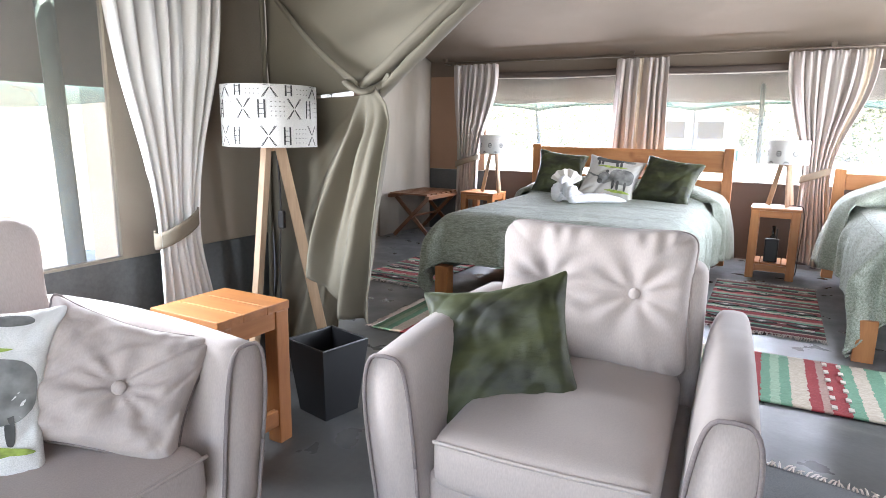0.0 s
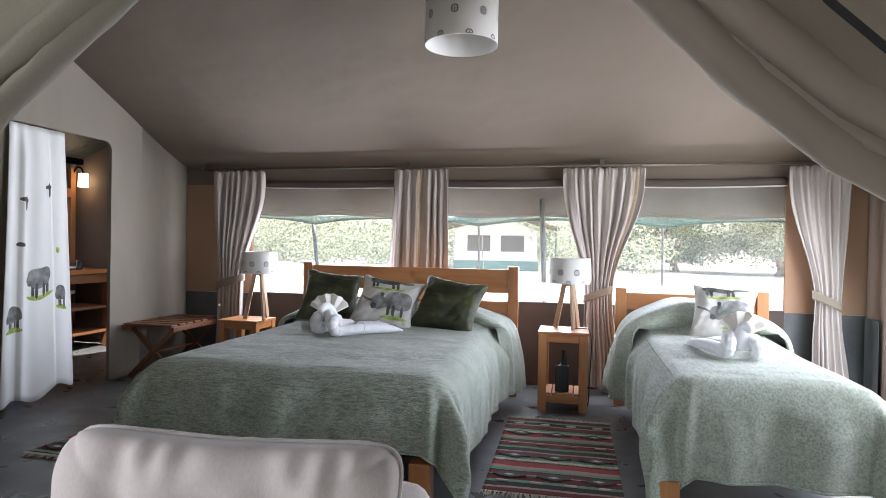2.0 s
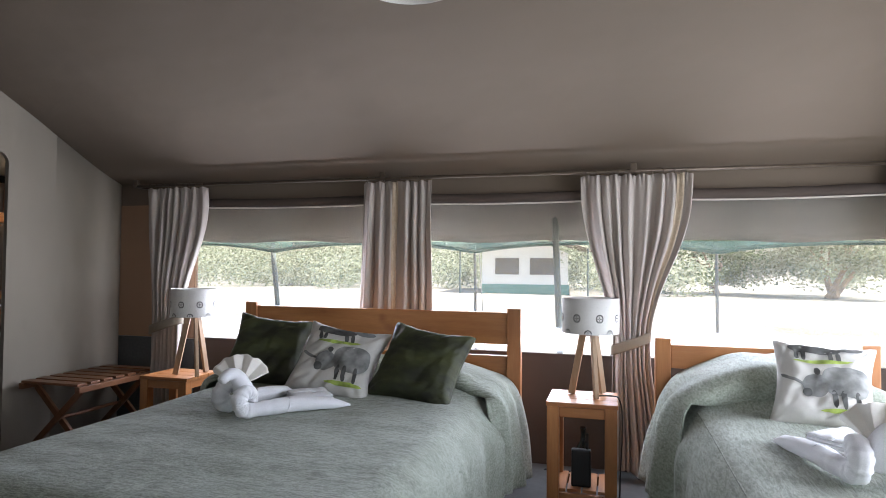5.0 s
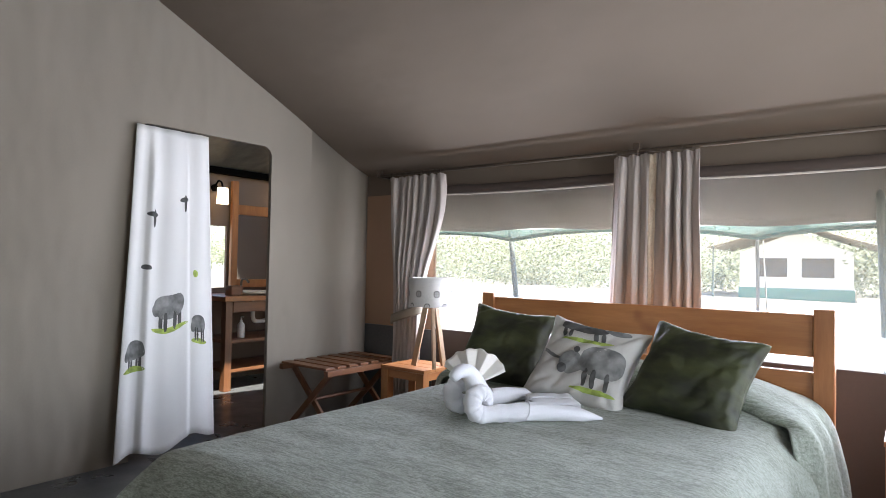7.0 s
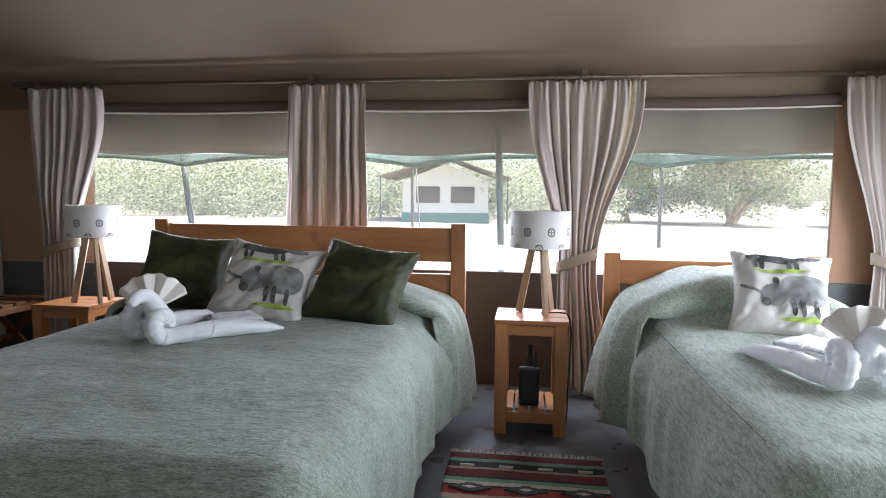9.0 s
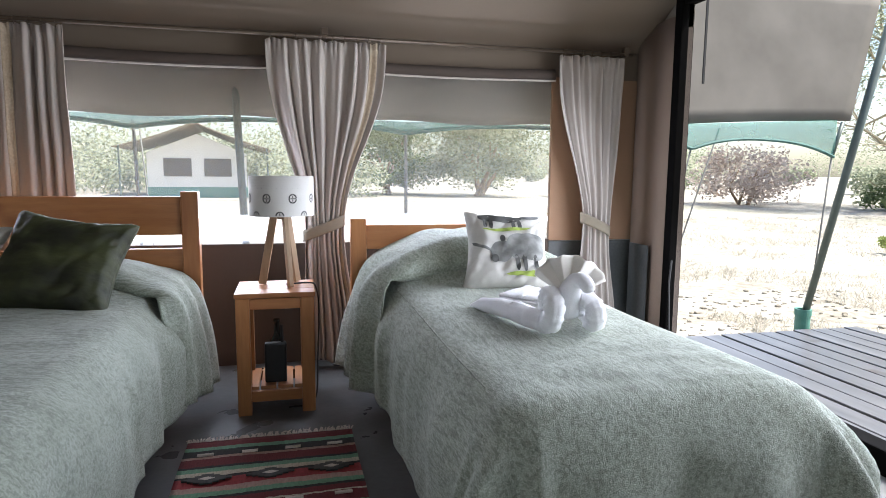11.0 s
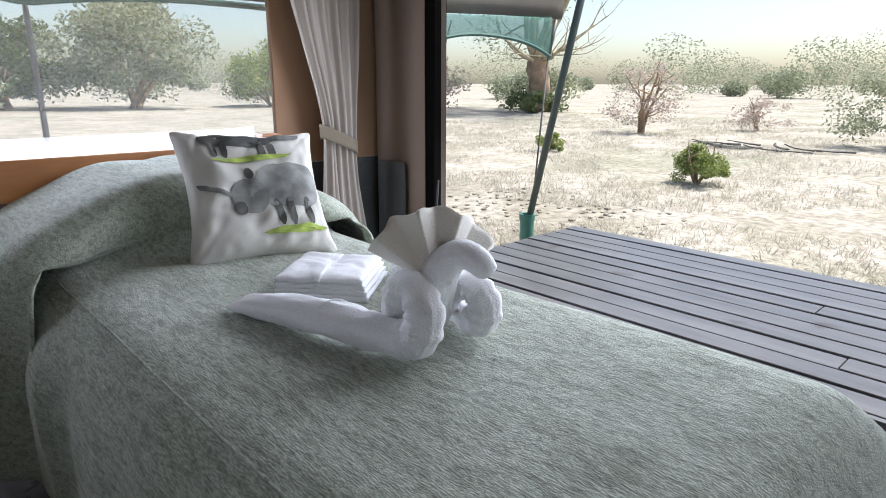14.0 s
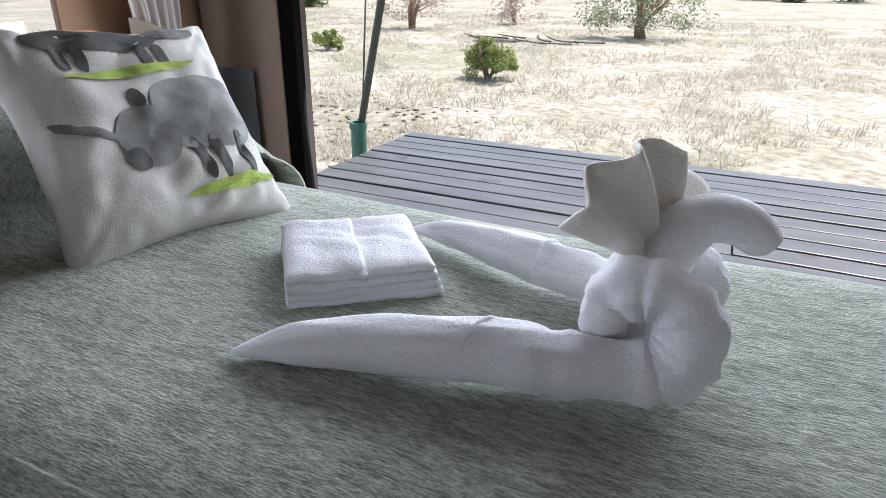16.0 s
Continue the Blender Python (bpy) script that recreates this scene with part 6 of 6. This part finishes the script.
for y0, y1, z0, z1 in ((-0.29, -0.22, 0.90, 1.95), (0.26, 0.33, 0.90, 1.95), (-0.219, 0.259, 1.621, 1.72), (-0.219, 0.259, 0.90, 0.979)):
    part("frame", box((-0.01, y0, z0), (0.03, y1, z1), 0.005), M["pineZ"], mir)


def sconce(at):
    ob = thing("wall_lamp", at, "lit wall lamp with a frosted shade on a curved black arm", "wall lamp", "bathroom lamps")
    part("arm", tube(spline([(0.0, 0, 0.16), (0.05, 0, 0.22), (0.11, 0, 0.20), (0.13, 0, 0.14)], 6), 0.009, 8), M["black_metal"], ob, "curved black arm", True)
    part("plate", lathe([(0.03, 0), (0.035, 0.006), (0.035, 0.02)], 14), M["black_metal"], ob).matrix_local = pose(-0.02, 0, 0.16, 0, 90)
    s = part("shade", lathe([(0.055, 0.0), (0.048, 0.15), (0.044, 0.15), (0.051, 0.0)], 20, cap=False), M["lit_shade"], ob, "glowing frosted shade", True)
    s.location = (0.13, 0, 0.0)


sconce((-4.16, 6.02, 1.70))
sconce((-4.16, 6.80, 1.74))
soap = thing("soap_bottle", (-3.80, 6.10, 0.451), "white plastic pump bottle on the washstand shelf", "bottle")
part("body", lathe([(0.03, 0), (0.034, 0.01), (0.034, 0.12), (0.012, 0.15), (0.012, 0.165)], 16), M["soap"], soap, "", True)
part("pump", tube([(0, 0, 0.16), (0, 0, 0.195), (0.035, 0, 0.195)], 0.006, 6), M["soap"], soap)
pipe = thing("drain_pipe", (-3.9, 6.30, 0.60), "white plastic drain pipe under the basin", "pipe")
part("pipe", tube(spline([(0, 0, 0.18), (0, 0, 0.02), (0.0, 0.06, -0.02), (0.0, 0.25, 0.0)], 6), 0.02, 10), M["soap"], pipe, "", True)
gl = thing("tumbler", (-3.74, 6.45, 0.846), "clear glass tumbler on the washstand", "glass")
part("glass", lathe([(0.028, 0), (0.034, 0.10), (0.031, 0.10), (0.026, 0.006)], 16), M["glass"], gl, "", True)
bx2 = thing("tissue_box", (-3.78, 6.0, 0.846), "small brown wooden box on the washstand", "box")
part("box", box((-0.05, -0.06, 0), (0.05, 0.06, 0.09), 0.006), M["dark_woodY"], bx2)
bas = thing("basin", (-3.92, 6.30, 0.846), "white ceramic basin with chrome tap", "basin")
part("bowl", lathe([(0.16, 0.0), (0.20, 0.012), (0.21, 0.03), (0.19, 0.03), (0.12, 0.008)], 28), M["soap"], bas, "", True)
part("tap", tube(spline([(-0.18, 0, 0.0), (-0.18, 0, 0.12), (-0.12, 0, 0.14), (-0.06, 0, 0.11)], 6), 0.011, 8), M["rod"], bas, "metal tap", True)

# ---- neighbouring tent ----
def far_tent():
    ob = thing("safari_tent", pose(-3.75, 39.5, -0.45, 0, 0, 4), "pale canvas safari tent with green skirt across the clearing", "tent")
    w, h, e = 2.6, 3.6, 2.55
    bm = bmesh.new()
    vs = [(-w, 0, 0.62), (w, 0, 0.62), (w, 0, e), (0, 0, h), (-w, 0, e)]
    f0 = [bm.verts.new(v) for v in vs]
    f1 = [bm.verts.new((x, 6.0, z)) for x, y, z in vs]
    bm.faces.new(f0), bm.faces.new(f1[::-1])
    for i in range(5):
        bm.faces.new((f0[i], f1[i], f1[(i + 1) % 5], f0[(i + 1) % 5]))
    part("wall", bm, M["white_sheet"], ob, "pale cream canvas walls")
    for s in (-1, 1):
        wn_ = part("window", box((s * 1.05 - 0.72, -0.06, 1.25), (s * 1.05 + 0.72, -0.02, 2.25), 0.0), M["brown_wall"], ob, "dark screened window")
    part("skirt", box((-w - 0.05, -0.08, 0.0), (w + 0.05, -0.01, 0.66), 0.0), M["cup_green"], ob, "turquoise green skirt")
    for s in (-1, 1):
        part("fly_roof", sheet(lambda u, v: (s * lerp(-0.1, 4.0, u), lerp(-1.6, 7.2, v), lerp(4.2, 2.75, u) - 0.1 * math.sin(math.pi * u)), 10, 8, 0.03), M["canvas"], ob, "grey fly roof", True)
        part("pole", tube([(s * 3.7, -1.5, 0), (s * 3.7, -1.5, 2.85)], 0.05, 8), M["pole_green"], ob)
    part("ridge_pole", tube([(0, -1.6, 4.15), (0, 7.2, 4.15)], 0.06, 8), M["pole_green"], ob)


far_tent()

# ---- plants ----
def leafy(n_clumps, spread, height, size, per, leaf, seed, low=0.2):
    r = random.Random(seed)
    verts, faces = [], []
    for _ in range(n_clumps):
        an, rad, hz = r.uniform(0, 2 * math.pi), spread * math.sqrt(r.random()), r.uniform(low, 1.0)
        rad *= math.sqrt(max(0.1, 1 - (max(0, hz - 0.35) / 0.72) ** 2))
        c = Vector((rad * math.cos(an), rad * math.sin(an), hz * height))
        sz = size * r.uniform(0.6, 1.2)
        for _ in range(per):
            d = Vector((r.gauss(0, 1), r.gauss(0, 1), r.gauss(0, 1))).normalized() * (r.random() ** 0.4)
            p = c + Vector((d.x * sz, d.y * sz, d.z * sz * 0.7))
            a = Vector((r.gauss(0, 1), r.gauss(0, 1), r.gauss(0, 0.7))).normalized() * leaf * r.uniform(0.6, 1.3)
            b2 = a.cross(Vector((r.gauss(0, 1), r.gauss(0, 1), r.gauss(0, 1)))).normalized() * leaf * r.uniform(0.35, 0.6)
            k = len(verts)
            verts += [p - a, p + b2, p + a, p - b2]
            faces.append((k, k + 1, k + 2, k + 3))
    me = bpy.data.meshes.new("crown")
    me.from_pydata(verts, [], faces)
    return me


def limb_mesh(r, start, direction, length, rad, depth, bm):
    pts, d, p = [Vector(start)], Vector(direction).normalized(), Vector(start)
    n2 = 6
    for k in range(n2):
        d = (d + Vector((r.gauss(0, 0.16), r.gauss(0, 0.16), r.gauss(0.03, 0.10)))).normalized()
        p = p + d * length / n2
        pts.append(p.copy())
    add_tube(bm, pts, [rad * (1 - 0.62 * k / n2) for k in range(n2 + 1)], 7 if depth else 5)
    tips = [pts[-1]]
    if depth:
        for k in range(3):
            q = pts[r.randint(2, n2)]
            nd = (d + Vector((r.gauss(0, 0.7), r.gauss(0, 0.7), r.gauss(0.1, 0.4)))).normalized()
            tips += limb_mesh(r, q, nd, length * r.uniform(0.5, 0.75), rad * 0.42, depth - 1, bm)
    return tips


def bush(x, y, spread, height, mat, label, seed, clumps=26, per=90, leaf=0.07, size=None, trunk=True, cat="bush", name="bush"):
    r = random.Random(seed)
    ob = thing(name, (x, y, ground_z(x, y) - 0.02), label, cat, "bushes outside")
    bm = bmesh.new()
    for k in range(4):
        limb_mesh(r, (r.uniform(-0.1, 0.1) * spread, r.uniform(-0.1, 0.1) * spread, 0), (r.gauss(0, 0.5), r.gauss(0, 0.5), 1), height * 0.75, 0.03 * height + 0.01, 1, bm)
    part("trunk", bm, M["bark"], ob, "thin branching stems")
    put("crown", leafy(clumps, spread, height, size or spread * 0.33, per, leaf, seed), M[mat], ob, "small leaves")
    return ob


bush(10.6, 7.65, 0.42, 0.62, "leaf_bright", "small bright green bush on the dry grass", 3, 34, 190, 0.022)
bush(12.9, 12.2, 0.32, 0.42, "leaf_bright", "low green bush on the dry grass", 4, 18, 130, 0.028)
bush(19.9, 6.8, 1.5, 1.8, "leaf_grey", "loose grey-green bush on the savanna", 6, 44, 160, 0.045)
bush(19.3, 13.5, 1.15, 2.0, "leaf_dry", "dry leafless thorn bush", 7, 40, 60, 0.045)
bush(23.5, 11.5, 1.0, 1.0, "leaf_dry", "patch of dry thorn scrub", 8, 22, 60, 0.05)
bush(13.4, 41.5, 4.2, 5.6, "leaf_grey", "large rounded grey-green bush across the clearing", 9, 60, 240, 0.13)
bush(7.6, 44.5, 3.2, 4.4, "leaf_dark", "dense green bush across the clearing", 10, 60, 220, 0.12)
bush(21.5, 40.5, 3.0, 3.6, "leaf_bright", "green bush across the clearing", 12, 50, 200, 0.11)
bush(24.5, 30.5, 3.2, 2.6, "leaf_dry", "dry thorn thicket under the tree", 13, 50, 80, 0.12)
bush(31.0, 26.5, 2.4, 2.0, "leaf_grey", "grey thorn thicket beside the tree", 15, 40, 80, 0.12)
bush(27.8, 24.6, 1.5, 0.9, "leaf_dark", "dark low bush at the tree's foot", 14, 26, 100, 0.10)


def acacia(x, y):
    r = random.Random(21)
    ob = thing("acacia_tree", (x, y, ground_z(x, y) - 0.1), "tall pale-barked acacia tree with sparse crown", "tree")
    bm = bmesh.new()
    add_tube(bm, spline([(0, 0, 0), (0.1, 0, 1.2), (0.0, 0.1, 2.4), (0.2, 0, 3.4)], 6), [0.60 - 0.004 * k for k in range(19)], 14, wob=0.3)
    part("trunk", bm, M["bark"], ob, "reddish furrowed trunk", True)
    bm = bmesh.new()
    tips = []
    for k in range(7):
        an = k * 0.9
        tips += limb_mesh(r, (0.25 * math.cos(an), 0.25 * math.sin(an), 2.8), (0.38 * math.cos(an), 0.38 * math.sin(an), 1.0), 6.5, 0.20, 2, bm)
    for k in range(5):
        an = k * 1.3 + 0.4
        limb_mesh(r, (0, 0, 2.6), (math.cos(an), math.sin(an), 0.35), 3.4, 0.10, 2, bm)
    part("limb", bm, M["bark_pale"], ob, "pale yellowish limbs", True)
    verts, faces = [], []
    for t in tips:
        for _ in range(200):
            d = Vector((r.gauss(0, 0.8), r.gauss(0, 0.8), r.gauss(0, 0.35)))
            a = Vector((r.gauss(0, 1), r.gauss(0, 1), r.gauss(0, 1))).normalized() * 0.10
            b2 = a.orthogonal().normalized() * 0.05
            k = len(verts)
            verts += [t + d - a, t + d + b2, t + d + a, t + d - b2]
            faces.append((k, k + 1, k + 2, k + 3))
    me = bpy.data.meshes.new("crown")
    me.from_pydata(verts, [], faces)
    put("crown", me, M["leaf_grey"], ob, "sparse feathery leaves")


acacia(28.5, 24.8)

# far woods, one stretch of uncountable scrub
def far_woods():
    r = random.Random(33)
    verts, faces = [], []
    for k in range(200):
        an = math.radians(r.uniform(-35, 150))
        d = r.uniform(55, 150)
        x, y = 1 + d * math.cos(an), 3 + d * math.sin(an)
        h = (1.4 + 4.2 * r.random() ** 2) * (1 + 0.4 * (d > 90))
        w = h * r.uniform(0.6, 1.0)
        z = ground_z(x, y)
        for _ in range(1000):
            q = Vector((r.gauss(0, 1), r.gauss(0, 1), r.gauss(0, 1))).normalized() * (r.random() ** 0.4)
            p = Vector((x + q.x * w, y + q.y * w, z + h * 0.5 + q.z * h * 0.55))
            a = Vector((r.gauss(0, 1), r.gauss(0, 1), r.gauss(0, 0.7))).normalized() * 0.15
            b2 = a.orthogonal().normalized() * 0.09
            n2 = len(verts)
            verts += [p - a, p + b2, p + a, p - b2]
            faces.append((n2, n2 + 1, n2 + 2, n2 + 3))
    me = bpy.data.meshes.new("far_woods")
    me.from_pydata(verts, [], faces)
    tagged(put("far_woods", me, M["leaf_grey"]), "grey-green bushland along the horizon", "woods", kind="stuff")


far_woods()


def hedge():
    """Thicket behind the clearing opposite the windows."""
    r = random.Random(35)
    verts, faces = [], []
    for k in range(105):
        x, y = r.uniform(-34, 6), r.uniform(39, 56)
        if -7.5 < x < 1 and y < 47:
            y += 8
        h = r.uniform(1.8, 5.4)
        z = ground_z(x, y)
        for _ in range(480):
            q = Vector((r.gauss(0, 1), r.gauss(0, 1), r.gauss(0, 1))).normalized() * (r.random() ** 0.4)
            p = Vector((x + q.x * h * 0.7, y + q.y * h * 0.7, z + h * 0.5 + q.z * h * 0.55))
            a = Vector((r.gauss(0, 1), r.gauss(0, 1), r.gauss(0, 0.7))).normalized() * 0.13
            b2 = a.orthogonal().normalized() * 0.075
            n2 = len(verts)
            verts += [p - a, p + b2, p + a, p - b2]
            faces.append((n2, n2 + 1, n2 + 2, n2 + 3))
    me = bpy.data.meshes.new("thicket")
    me.from_pydata(verts, [], faces)
    tagged(put("thicket", me, M["leaf_grey"]), "grey-green thicket behind the clearing", "woods", kind="stuff")


hedge()


def dry_grass():
    r = random.Random(41)
    verts, faces = [], []
    for k in range(22000):
        x = 5.7 + 24 * r.random() ** 1.6
        y = r.uniform(-4, 22)
        if noise.noise(Vector((x * 0.5, y * 0.5, 2))) < -0.12:
            continue
        z = ground_z(x, y)
        hgt = r.uniform(0.03, 0.12)
        for _ in range(7):
            an = r.uniform(0, 6.28)
            bx_, by_ = x + r.gauss(0, 0.06), y + r.gauss(0, 0.06)
            tip = Vector((bx_ + r.gauss(0, 0.06), by_ + r.gauss(0, 0.06), z + hgt * r.uniform(0.6, 1.2)))
            w = Vector((math.cos(an), math.sin(an), 0)) * 0.006
            n2 = len(verts)
            verts += [Vector((bx_, by_, z)) - w, Vector((bx_, by_, z)) + w, tip]
            faces.append((n2, n2 + 1, n2 + 2))
    me = bpy.data.meshes.new("dry_grass")
    me.from_pydata(verts, [], faces)
    tagged(put("dry_grass", me, M["grass"]), "sparse dry yellow grass tufts on the savanna", "grass", kind="stuff")


dry_grass()


def scree():
    """Pale gravel beside the deck."""
    r = random.Random(43)
    bm = bmesh.new()
    for k in range(420):
        x, y = r.uniform(3.7, 8.5), r.uniform(6.6, 9.5)
        z = ground_z(x, y)
        s = r.uniform(0.012, 0.05)
        bmesh.ops.create_icosphere(bm, subdivisions=1, radius=s, matrix=Matrix.Translation((x, y, z + s * 0.2)) @ Matrix.Diagonal((1, r.uniform(0.6, 1), 0.5, 1)))
    tagged(part("gravel", bm, M["ground"]), "pale gravel and stones beside the deck", "gravel", kind="stuff")


scree()
fallen = thing("fallen_log", Matrix.Translation((17.1, 9.1, ground_z(17.1, 9.1) + 0.05)) @ Matrix.Diagonal((1, 1, 0.35, 1)), "dark dead wood lying on the grass", "log")
rr_ = random.Random(50)
for k in range(14):
    bm = bmesh.new()
    limb_mesh(rr_, (rr_.uniform(-0.7, 0.7), rr_.uniform(-2.2, 1.2), 0.0), (rr_.gauss(0, 0.5), 1, 0.03), 0.9, 0.07, 0, bm)
    part("branch", bm, M["print_dark"], fallen)
